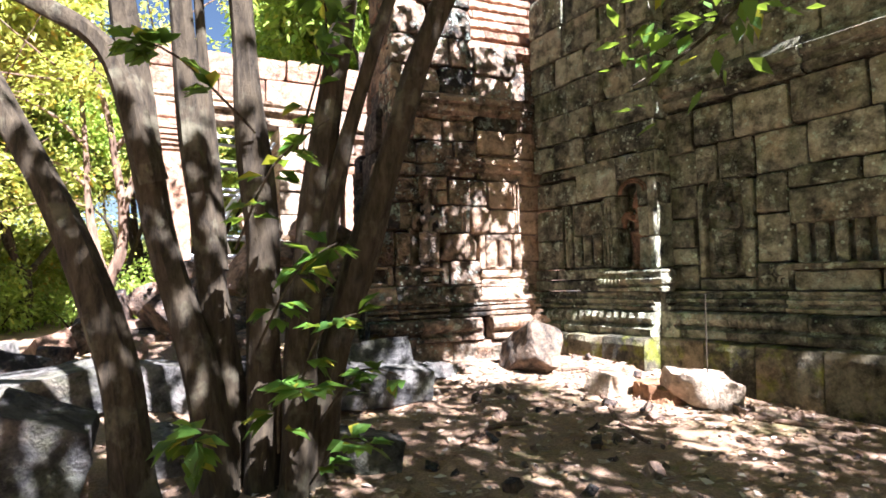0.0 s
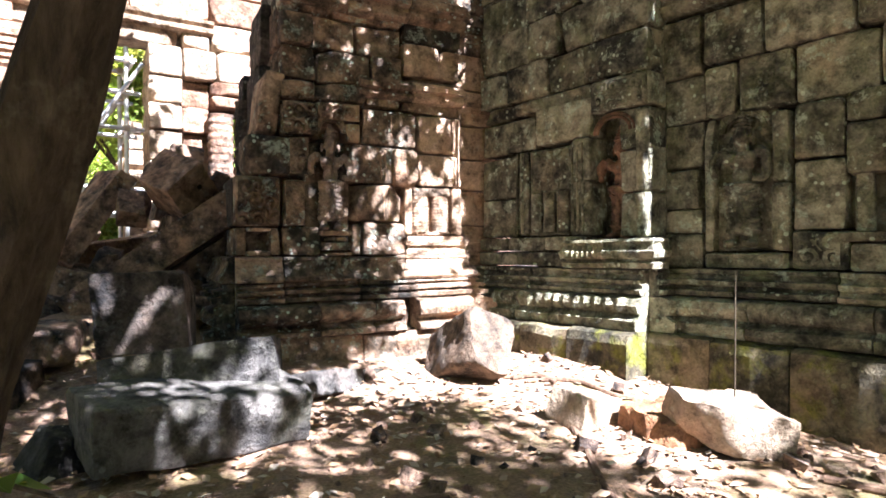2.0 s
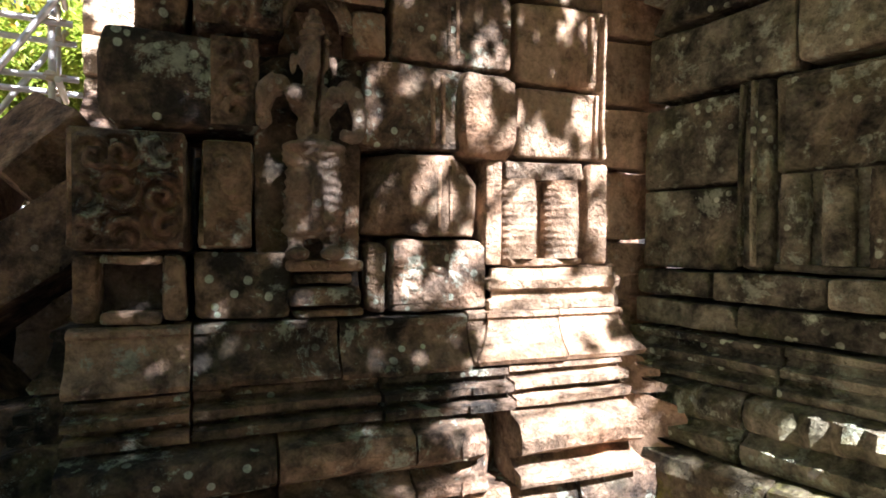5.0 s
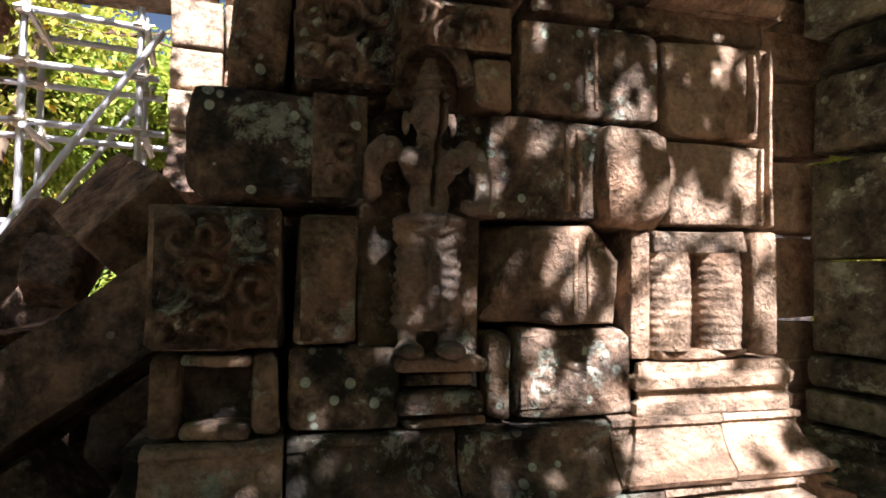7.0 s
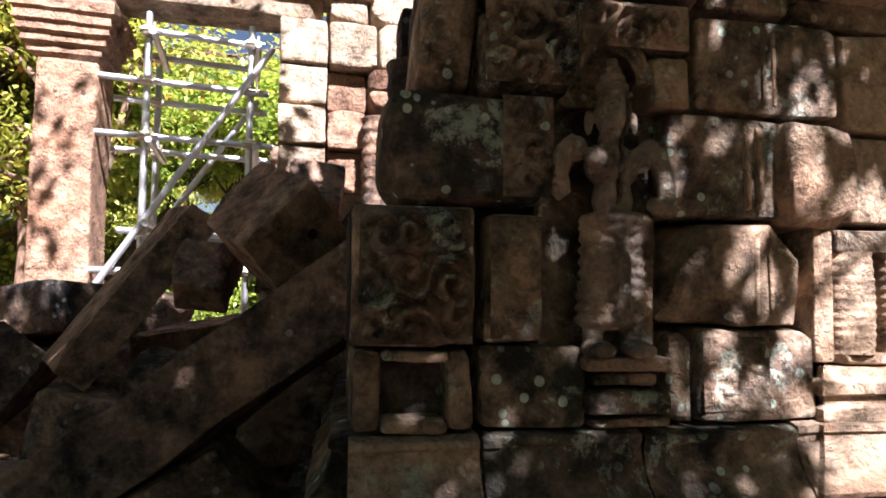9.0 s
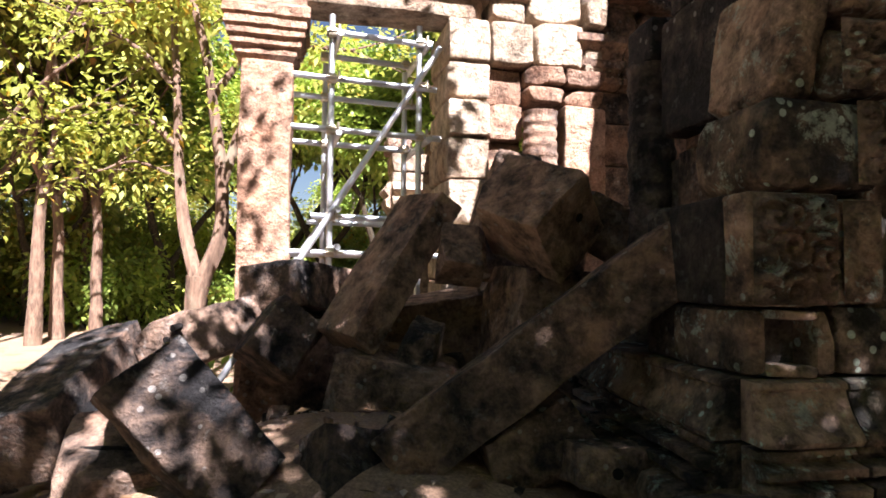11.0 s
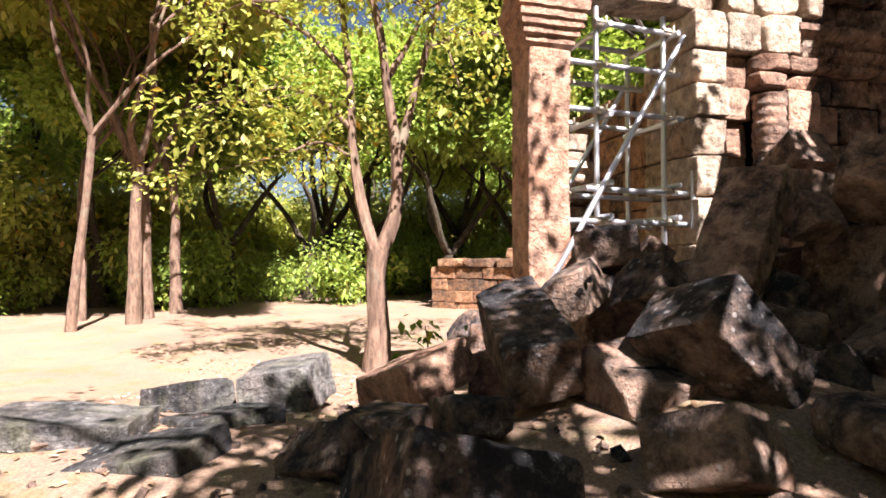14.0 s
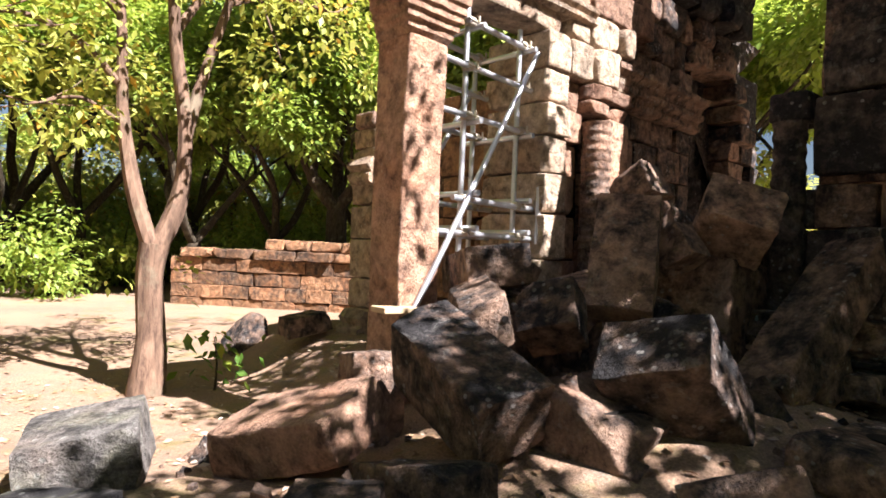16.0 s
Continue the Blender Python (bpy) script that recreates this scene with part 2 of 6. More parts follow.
def rounded_box(bm, size, m=Matrix(), r=0.02, step=0.12, amp=0.008, seed=0.0, taper=0.0, freq=3.0, chip=0.0, skew=0.0):
    """A worn block: rounded rims, uneven faces, corners and edges broken off by flat cuts. m places it."""
    h = [s / 2 for s in size]
    r = min(r, min(h) * 0.8)
    axes = [lattice(a, r, step) for a in h]
    n = [len(a) - 1 for a in axes]
    made = {}
    off = Vector((seed * 7.13, seed * 3.7, seed * 5.9))
    rnd = random.Random(int(seed * 1000) + 7)
    cuts = []
    for _ in range(int(round(chip * 40)) if chip else 0):
        d = Vector((rnd.gauss(0, 1), rnd.gauss(0, 1), rnd.gauss(0, 1))).normalized()
        if max(abs(v) for v in d) > 0.93:
            continue
        reach = sum(abs(d[a]) * h[a] for a in range(3))
        cuts.append((d, reach * (1 - rnd.uniform(0.05, 0.08 + chip))))

    def vert(i, j, k):
        key = (i, j, k)
        if key not in made:
            p = Vector((axes[0][i], axes[1][j], axes[2][k]))
            core = Vector([max(-(h[a] - r), min(h[a] - r, p[a])) for a in range(3)])
            d = p - core
            if d.length > 1e-6:
                p = core + d.normalized() * r
            for c, reach in cuts:
                over = c.dot(p) - reach
                if over > 0:
                    p = p - c * over
            f = 1 - taper * (p.z / h[2] * 0.5 + 0.5)
            p.x, p.y = p.x * f + skew * p.z, p.y * f
            q = p * freq + off
            p = p + Vector((noise.noise(q), noise.noise(q + Vector((31, 0, 0))), noise.noise(q + Vector((0, 57, 0))))) * amp * 1.4
            q = q * 4.1
            p = p + Vector((noise.noise(q), noise.noise(q + Vector((31, 0, 0))), noise.noise(q + Vector((0, 57, 0))))) * amp * 0.5
            made[key] = bm.verts.new(m @ p)
        return made[key]

    def face(a, b, c, d):
        try:
            bm.faces.new((a, b, c, d))
        except ValueError:
            pass

    for i in range(n[0]):
        for j in range(n[1]):
            face(vert(i, j, 0), vert(i, j + 1, 0), vert(i + 1, j + 1, 0), vert(i + 1, j, 0))
            face(vert(i, j, n[2]), vert(i + 1, j, n[2]), vert(i + 1, j + 1, n[2]), vert(i, j + 1, n[2]))
    for i in range(n[0]):
        for k in range(n[2]):
            face(vert(i, 0, k), vert(i + 1, 0, k), vert(i + 1, 0, k + 1), vert(i, 0, k + 1))
            face(vert(i, n[1], k), vert(i, n[1], k + 1), vert(i + 1, n[1], k + 1), vert(i + 1, n[1], k))
    for j in range(n[1]):
        for k in range(n[2]):
            face(vert(0, j, k), vert(0, j, k + 1), vert(0, j + 1, k + 1), vert(0, j + 1, k))
            face(vert(n[0], j, k), vert(n[0], j + 1, k), vert(n[0], j + 1, k + 1), vert(n[0], j, k + 1))
    return bm


def tube(bm, points, radii, sides=10, wobble=0.0, smooth_steps=4, cap=True):
    """A tapered tube along a smooth line through the points."""
    pts = [Vector(p) for p in points]
    line, rad = [], []
    for k in range(len(pts) - 1):
        p0, p1, p2, p3 = pts[max(k - 1, 0)], pts[k], pts[k + 1], pts[min(k + 2, len(pts) - 1)]
        for s in range(smooth_steps):
            t = s / smooth_steps
            line.append(0.5 * ((2 * p1) + (p2 - p0) * t + (2 * p0 - 5 * p1 + 4 * p2 - p3) * t * t + (3 * p1 - p0 - 3 * p2 + p3) * t ** 3))
            rad.append(radii[k] + (radii[k + 1] - radii[k]) * t)
    line.append(pts[-1]), rad.append(radii[-1])
    rings = []
    for k, p in enumerate(line):
        d = (line[min(k + 1, len(line) - 1)] - line[max(k - 1, 0)]).normalized()
        a = d.cross(Vector((0.31, 0.95, 0.1))).normalized()
        b = d.cross(a)
        ring = []
        for s in range(sides):
            ang = 2 * math.pi * s / sides
            v = a * math.cos(ang) + b * math.sin(ang)
            w = 1 + wobble * noise.noise(Vector((v.x * 2, v.y * 2, p.z * 1.5 + p.x))) if wobble else 1
            ring.append(bm.verts.new(p + v * rad[k] * w))
        rings.append(ring)
    for a, b in zip(rings, rings[1:]):
        for s in range(sides):
            bm.faces.new((a[s], a[(s + 1) % sides], b[(s + 1) % sides], b[s]))
    if cap:
        bm.faces.new(rings[0]), bm.faces.new(list(reversed(rings[-1])))
    return bm


def turned(bm, profile, at, sides=16, half=False):
    """A turned shape: (height, radius) pairs round an upright axis."""
    rings = []
    for z, r in profile:
        rings.append([bm.verts.new((at[0] + r * math.cos(2 * math.pi * s / sides), at[1] + r * math.sin(2 * math.pi * s / sides), at[2] + z)) for s in range(sides)])
    for a, b in zip(rings, rings[1:]):
        for s in range(sides):
            bm.faces.new((a[s], a[(s + 1) % sides], b[(s + 1) % sides], b[s]))
    bm.faces.new(list(reversed(rings[0]))), bm.faces.new(rings[-1])
    return bm


class Wall:
    """An upright frame: u runs along the wall, z up, w out of its face."""

    def __init__(self, x, y, degrees, flip=1):
        a = radians(degrees)
        self.o, self.d = Vector((x, y, 0)), Vector((math.cos(a), math.sin(a), 0))
        self.n = Vector((math.sin(a), -math.cos(a), 0)) * flip
        self.m = Matrix((self.d, self.n, Vector((0, 0, 1)))).transposed().to_4x4()
        self.m.translation = self.o

    def at(self, u, w, z):
        return self.o + self.d * u + self.n * w + Vector((0, 0, z))


def block(wall, parent, material, u0, u1, z0, z1, out=0.0, deep=0.35, r=0.020, amp=0.011, seed=None, name="stone_block", tilt=0.0, chip=0.10, step=0.10, gap=0.012, label=""):
    """One stone of a wall, from the plane -deep to the face at out."""
    seed = seed if seed is not None else u0 * 3.1 + z0 * 7.7
    bm = bmesh.new()
    m = wall.m @ Matrix.Translation(((u0 + u1) / 2, (out - deep) / 2, (z0 + z1) / 2)) @ pose(0, 0, 0, 0, tilt, 0)
    rounded_box(bm, (u1 - u0 - gap, out + deep, z1 - z0 - gap), m, r, step, amp, seed, chip=chip)
    bmesh.ops.recalc_face_normals(bm, faces=bm.faces)
    return part(name, bm, material, parent, label, True)


def courses(wall, parent, material, u0, u1, levels, mean=0.55, out=0.0, jitter=0.02, seed=1, deep=0.35, r=0.014, amp=0.008, chip=0.06, skip=()):
    """Courses of blocks with broken joints between the levels."""
    rnd = random.Random(seed)
    for k, (za, zb) in enumerate(zip(levels, levels[1:])):
        u = u0
        while u < u1 - 0.01:
            n = u + mean * rnd.uniform(0.65, 1.35)
            if n > u1 - mean * 0.4:
                n = u1
            o = out + rnd.uniform(-jitter, jitter)
            if not any(a < (u + n) / 2 < b and c < (za + zb) / 2 < d for a, b, c, d in skip):
                block(wall, parent, material, u, n, za + rnd.uniform(0, 0.006), zb, o, deep, r, amp, rnd.random() * 50, chip=chip, gap=rnd.uniform(0.006, 0.024))
            u = n


def sweep(wall, parent, material, path, profile, joints, name="moulding_stone", amp=0.006, seed=0, step=0.09, gap=0.005, petals=None):
    """Moulded stones: a profile of (z, w) pushed out along a plan line of (u, w), cut at the joints. petals: (z0, z1, pitch, swell)."""
    pts = [Vector((u, w)) for u, w in path]
    cum = [0.0]
    for a, b in zip(pts, pts[1:]):
        cum.append(cum[-1] + (b - a).length)

    def normal(k):
        d = (pts[k + 1] - pts[k]).normalized()
        return Vector((-d.y, d.x))

    def spot(s):
        for k in range(len(pts) - 1):
            if s <= cum[k + 1] + 1e-9:
                break
        t = (s - cum[k]) / (cum[k + 1] - cum[k])
        p = pts[k].lerp(pts[k + 1], t)
        n = normal(k)
        for j, kk in ((k, k - 1), (k + 1, k + 1)):
            if 0 < j < len(pts) - 1 and abs(s - cum[j]) < 1e-6:
                o = normal(kk)
                n = (n + o) / max(0.2, 1 + n.dot(o))
        return p, n

    for a, b in zip(joints, joints[1:]):
        stops = sorted({round(a + gap, 4), round(b - gap, 4), *[round(c, 6) for c in cum if a + gap < c < b - gap], *[round(a + k * step, 4) for k in range(1, int((b - a) / step)) if min(abs(a + k * step - c) for c in cum) > 0.01]})
        rnd = random.Random(seed + a * 17)
        lift, push = rnd.uniform(-0.006, 0.006), rnd.uniform(-0.012, 0.012)
        bm = bmesh.new()
        rows = []
        for s in stops:
            p, n = spot(s)
            row = []
            for z, w in profile:
                extra = 0.0
                if petals and petals[0] < z < petals[1]:
                    extra = petals[3] * abs(math.sin(math.pi * s / petals[2])) ** 0.6
                q = Vector((s * 4 + seed, z * 9, w * 3))
                j = noise.noise(q) * amp * 1.5
                v = p + n * (w + push + j + extra)
                row.append(bm.verts.new(wall.m @ Vector((v.x, v.y, z + lift + noise.noise(q + Vector((9, 9, 9))) * amp))))
            for z in (profile[-1][0], profile[0][0]):
                v = p - n * 0.3
                row.append(bm.verts.new(wall.m @ Vector((v.x, v.y, z + lift))))
            rows.append(row)
        for r0, r1 in zip(rows, rows[1:]):
            for k in range(len(r0)):
                kk = (k + 1) % len(r0)
                bm.faces.new((r0[k], r0[kk], r1[kk], r1[k]))
        bm.faces.new(rows[0]), bm.faces.new(list(reversed(rows[-1])))
        bmesh.ops.recalc_face_normals(bm, faces=bm.faces)
        part(name, bm, material, parent)


def ellipsoid(bm, at, size, m=Matrix(), rot=(0, 0, 0), seg=14):
    t = m @ pose(*at, *rot) @ Matrix.Diagonal((*size, 1))
    bmesh.ops.create_uvsphere(bm, u_segments=seg, v_segments=max(6, seg * 2 // 3), radius=1, matrix=t)


def smoothstep(a, b, x):
    t = max(0.0, min(1.0, (x - a) / (b - a)))
    return t * t * (3 - 2 * t)


# ---- ground ----
def ground_z(x, y):
    z = 0.042 * min(max(y, 0), 9.5) + 0.5 * math.exp(-((x + 0.6) / 1.5) ** 2 - ((y - 7.2) / 1.3) ** 2)
    # the clearing lies lower than the temple's mound
    z -= 0.6 * max(smoothstep(-1.0, -2.6, x) * smoothstep(6.8, 11.3, y), smoothstep(13, 17, y))
    near = math.exp(-(x * x + (y - 5) ** 2) / 120)
    z += near * (0.035 * noise.noise(Vector((x * 0.9, y * 0.9, 0))) + 0.015 * noise.noise(Vector((x * 3.1, y * 3.1, 4))))
    # sand drifted into the corner
    z += 0.10 * math.exp(-((x - 3.1) / 0.5) ** 2 - ((y - 5.6) / 0.7) ** 2)
    # the ditch along the long wall
    z -= 0.10 * smoothstep(3.3, 4.0, x + 0.36 * (y - 4)) * smoothstep(5.2, 4.0, y)
    return z


def stretch(lo, hi, step, far):
    inner = list(np.arange(lo, hi, step))
    a, b, s = lo, hi, step
    left, right = [], []
    while a > -far:
        s *= 1.35
        a, b = a - s, b + s
        left.append(a), right.append(b)
    return left[::-1] + inner + [hi] + right


def build_ground():
    xs, ys = stretch(-6.5, 5.5, 0.09, 900), stretch(1.0, 12.5, 0.09, 900)
    verts = [(x, y, ground_z(x, y)) for y in ys for x in xs]
    w = len(xs)
    faces = [(j * w + i, j * w + i + 1, (j + 1) * w + i + 1, (j + 1) * w + i) for j in range(len(ys) - 1) for i in range(w - 1)]
    me = bpy.data.meshes.new("ground")
    me.from_pydata(verts, [], faces)
    me.materials.append(SAND)
    me.polygons.foreach_set("use_smooth", [True] * len(me.polygons))
    return tagged(new("ground", me), "pale sandy ground with scattered dry leaves and moss", "ground", kind="structure")


ground = build_ground()

# ---- the shrine wall with the carved figure (wall A) ----
A = Wall(1.5, 6.58, 8)
wall_a = empty("wall_a", "weathered sandstone shrine wall with carved pilasters and mouldings", "wall", kind="structure")

# base mouldings, from the plinth up
PATH_A = [(-0.80, -1.6), (-0.80, 0.02), (-0.43, 0.02), (-0.43, 0.0), (0.66, 0.0), (0.66, 0.015), (1.22, 0.015), (1.22, -0.26), (1.72, -0.26)]
LEN_A = 1.62 + 0.37 + 0.02 + 1.09 + 0.015 + 0.56 + 0.275 + 0.5
sweep(A, wall_a, WALL_A, PATH_A, [(0.0, 0.19), (0.30, 0.19), (0.44, 0.185), (0.51, 0.165)], [0, 0.8, 1.5, 2.1, 2.62, 3.02, 3.4, 3.85, LEN_A], "plinth_stone", 0.014, 3)
sweep(A, wall_a, WALL_A, PATH_A, [(0.515, 0.215), (0.53, 0.225), (0.56, 0.22), (0.575, 0.16), (0.60, 0.125), (0.615, 0.155), (0.65, 0.195), (0.70, 0.205), (0.75, 0.185), (0.77, 0.13), (0.785, 0.095)], [0, 0.9, 1.62, 2.26, 2.72, 3.12, 3.67, LEN_A], "moulding_stone", 0.010, 5, petals=(0.62, 0.76, 0.115, 0.03))
sweep(A, wall_a, WALL_A, PATH_A, [(0.79, 0.11), (0.80, 0.15), (0.83, 0.155), (0.838, 0.085), (0.852, 0.08), (0.862, 0.13), (0.888, 0.132), (0.897, 0.07), (0.912, 0.066), (0.92, 0.098), (0.94, 0.09)], [0, 0.7, 1.62, 1.98, 2.62, 3.14, 3.67, LEN_A], "moulding_stone", 0.006, 7, 0.05, petals=(0.855, 0.89, 0.04, 0.008))
sweep(A, wall_a, WALL_A, PATH_A, [(0.945, 0.10), (0.965, 0.112), (0.985, 0.10), (1.01, 0.075), (1.05, 0.052), (1.09, 0.038), (1.11, 0.034), (1.12, 0.046), (1.138, 0.042), (1.146, 0.01)], [0, 0.8, 1.62, 1.98, 2.48, 2.98, 3.10, 3.4, 3.68, LEN_A], "moulding_stone", 0.006, 9)
sweep(A, wall_a, WALL_A, PATH_A[4:], [(1.15, 0.03), (1.19, 0.03), (1.20, 0.012), (1.225, 0.012), (1.235, 0.035), (1.27, 0.038), (1.28, 0.015), (1.315, 0.01)], [0.0, 0.575, 0.86, 1.30], "moulding_stone", 0.004, 10)

# carved pilaster at the corner: foliage block over a hollowed one
block(A, wall_a, WALL_A, -0.80, -0.45, 1.385, 1.785, 0.055, 0.45, 0.012, 0.008, 3.3)
for u0, u1, z0, z1 in ((-0.80, -0.715, 1.15, 1.385), (-0.535, -0.45, 1.15, 1.385), (-0.72, -0.53, 1.15, 1.20), (-0.72, -0.53, 1.345, 1.385)):
    block(A, wall_a, WALL_A, u0, u1, z0, z1, 0.04, 0.4, 0.02, 0.010, u0 * 9)
block(A, wall_a, WALL_A, -0.72, -0.53, 1.18, 1.39, -0.075, 0.3, 0.03, 0.035, 8.1, chip=0.2, step=0.03)


def scrollwork(parent, wall, u, z, width, height, out, seed, amp=0.016, material=None):
    """Foliage scrolls carved in low relief: a panel whose face coils round scattered centres."""
    rnd = random.Random(seed)
    cell = 0.11
    hubs = []
    nu, nz = max(1, round(width / cell)), max(1, round(height / cell))
    for i in range(nu):
        for j in range(nz):
            hubs.append((u - width / 2 + (i + 0.5 + rnd.uniform(-0.25, 0.25)) * width / nu, z - height / 2 + (j + 0.5 + rnd.uniform(-0.25, 0.25)) * height / nz, rnd.choice((-1, 1)), rnd.uniform(0, 6.28)))
    su, sz = max(12, int(width / 0.0065)), max(12, int(height / 0.0065))
    bm = bmesh.new()
    grid = []
    for j in range(sz + 1):
        row = []
        for i in range(su + 1):
            pu, pz = u - width / 2 + width * i / su, z - height / 2 + height * j / sz
            hu, hz, turn, ph = min(hubs, key=lambda h: (h[0] - pu) ** 2 + (h[1] - pz) ** 2)
            r, th = math.hypot(pu - hu, pz - hz), math.atan2(pz - hz, pu - hu)
            lift = 0.5 + 0.5 * math.sin(2 * math.pi * r / 0.050 - turn * th + ph)
            lift += 0.35 * noise.noise(Vector((pu * 40, pz * 40, seed)))
            lift = smoothstep(0.2, 0.8, lift)
            edge = min(i, su - i, j, sz - j) / 5
            lift *= min(1.0, edge) * (0.6 + 0.8 * max(0, noise.noise(Vector((pu * 7, pz * 7, seed + 3))) + 0.35))
            row.append(bm.verts.new(wall.at(pu, out - 0.004 + amp * lift, pz)))
        grid.append(row)
    for r0, r1 in zip(grid, grid[1:]):
        for i in range(su):
            bm.faces.new((r0[i], r0[i + 1], r1[i + 1], r1[i]))
    bmesh.ops.recalc_face_normals(bm, faces=bm.faces)
    me = part("carving", bm, material or WALL_A, parent, "worn foliage carved in low relief")
    me.data.polygons.foreach_set("use_smooth", [True] * len(me.data.polygons))
    return me


scrollwork(wall_a, A, -0.62, 1.585, 0.31, 0.37, 0.066, 4, 0.046)
scrollwork(wall_a, A, 0.36, 1.30, 0.22, 0.22, 0.026, 6, 0.010)
scrollwork(wall_a, A, -0.29, 2.265, 0.28, 0.25, 0.062, 7, 0.042)
scrollwork(wall_a, A, 0.04, 2.345, 0.34, 0.14, 0.046, 8, 0.04)
scrollwork(wall_a, A, -0.305, 1.955, 0.15, 0.29, 0.066, 9, 0.034)
scrollwork(wall_a, A, -0.33, 1.585, 0.15, 0.35, 0.026, 10, 0.018)

# plain strip, the stones round the figure, and the field to its right
block(A, wall_a, WALL_A, -0.42, -0.24, 1.395, 1.775, 0.015, seed=1.2)
block(A, wall_a, WALL_A, -0.44, -0.12, 1.15, 1.39, 0.03, seed=2.2)
block(A, wall_a, WALL_A, -0.12, 0.14, 1.15, 1.19, 0.035, seed=2.9)
block(A, wall_a, WALL_A, 0.15, 0.24, 1.15, 1.43, -0.01, seed=2.4)
block(A, wall_a, WALL_A, 0.24, 0.65, 1.15, 1.435, 0.02, seed=4.2)
block(A, wall_a, WALL_C, 0.14, 0.61, 1.44, 1.76, 0.03, r=0.014, amp=0.010, seed=5.3, chip=0.25)
block(A, wall_a, WALL_A, 0.13, 0.56, 1.765, 2.09, 0.025, amp=0.012, seed=6.5, chip=0.12)
block(A, wall_a, WALL_A, 0.50, 0.735, 1.735, 2.085, 0.085, 0.3, 0.02, 0.022, 7.7, chip=0.22, step=0.06)
block(A, wall_a, WALL_A, -0.71, -0.225, 1.79, 2.11, 0.045, 0.4, 0.03, 0.018, 8.2, chip=0.16, step=0.06)
block(A, wall_a, WALL_A, -0.44, -0.14, 2.13, 2.40, 0.045, 0.4, 0.03, 0.016, 9.4, chip=0.2)
block(A, wall_a, WALL_A, -0.14, 0.22, 2.27, 2.42, 0.03, r=0.014, amp=0.012, seed=9.9, chip=0.1)
block(A, wall_a, WALL_A, 0.09, 0.22, 2.10, 2.27, 0.03, r=0.014, amp=0.012, seed=9.7, chip=0.1)
block(A, wall_a, WALL_A, 0.24, 0.73, 2.095, 2.40, 0.035, r=0.014, seed=10.4)
block(A, wall_a, WALL_A, 0.76, 1.19, 2.06, 2.40, 0.02, seed=11.4)
block(A, wall_a, WALL_A, 0.75, 1.19, 1.755, 2.055, 0.03, seed=12.4)
# broken stone at the corner and the dark jamb behind it
block(A, wall_a, WALL_A, -0.60, -0.43, 2.12, 2.62, 0.03, 0.45, 0.03, 0.018, 9.1, chip=0.25, step=0.06, tilt=7)
# back of the niches
block(A, wall_a, WALL_A, -0.25, 0.15, 1.19, 2.12, -0.060, 0.35, 0.01, 0.010, 13)
block(A, wall_a, WALL_A, -0.16, 0.10, 2.12, 2.29, -0.11, 0.30, 0.01, 0.010, 14)
# pilaster ribs on the stones beside the figure
for u, z0, z1, o in ((1.12, 1.78, 2.04, 0.05), (1.155, 1.76, 2.38, 0.055), (1.10, 2.08, 2.38, 0.045), (0.40, 1.79, 2.06, 0.045), (0.44, 1.79, 2.06, 0.05), (0.46, 2.12, 2.37, 0.046), (0.50, 2.12, 2.37, 0.045), (0.43, 1.47, 1.73, 0.040), (0.47, 1.47, 1.72, 0.040)):
    block(A, wall_a, WALL_C, u - 0.013, u + 0.013, z0, z1, o, 0.06, 0.009, 0.004, u * 5, "rib", step=0.08)
# upper courses of the shrine
courses(A, wall_a, WALL_A, -0.44, 0.60, [2.42, 2.58, 2.86, 3.12, 3.42, 3.75, 4.1, 4.5, 4.9], 0.36, 0.03, 0.04, 21, 0.5, 0.016, 0.012, 0.10)
courses(A, wall_a, WALL_A, 0.62, 1.20, [2.405, 2.72, 3.02, 3.36, 3.7, 4.05], 0.5, 0.02, 0.03, 22, 0.5, 0.014, 0.010, 0.07)
sweep(A, wall_a, WALL_A, [(0.20, 0.03), (1.21, 0.03), (1.21, -0.3), (1.72, -0.3)], [(2.50, 0.02), (2.53, 0.05), (2.55, 0.05), (2.56, 0.025), (2.585, 0.03), (2.59, 0.07), (2.63, 0.075), (2.64, 0.04), (2.67, 0.02)], [0, 0.5, 1.01, 1.34, 1.84], "moulding_stone", 0.006, 31)
sweep(A, wall_a, WALL_A, [(-0.44, 0.03), (1.21, 0.03), (1.21, -0.3), (1.72, -0.3)], [(3.18, 0.03), (3.21, 0.08), (3.25, 0.09), (3.26, 0.05), (3.30, 0.06), (3.31, 0.12), (3.37, 0.13), (3.38, 0.09), (3.42, 0.05)], [0, 0.55, 1.1, 1.65, 1.98, 2.48], "moulding_stone", 0.008, 33)
# recessed corner strip
courses(A, wall_a, WALL_A, 1.20, 1.75, [1.15, 1.42, 1.76, 2.07, 2.4, 2.75, 3.1, 3.5, 3.9, 4.05], 0.6, -0.24, 0.012, 24, 0.4)

# false window with turned bars
for u0, u1, z0, z1, o in ((0.62, 0.70, 1.32, 1.755, 0.035), (1.08, 1.19, 1.32, 1.755, 0.04), (0.70, 1.08, 1.67, 1.755, 0.03), (0.70, 1.08, 1.315, 1.36, 0.035)):
    block(A, wall_a, WALL_A, u0, u1, z0, z1, o, 0.4, 0.012, 0.006, u0 * 11 + z0, "window_stone")
block(A, wall_a, WALL_A, 0.66, 1.12, 1.33, 1.72, -0.055, 0.35, 0.01, 0.004, 15)


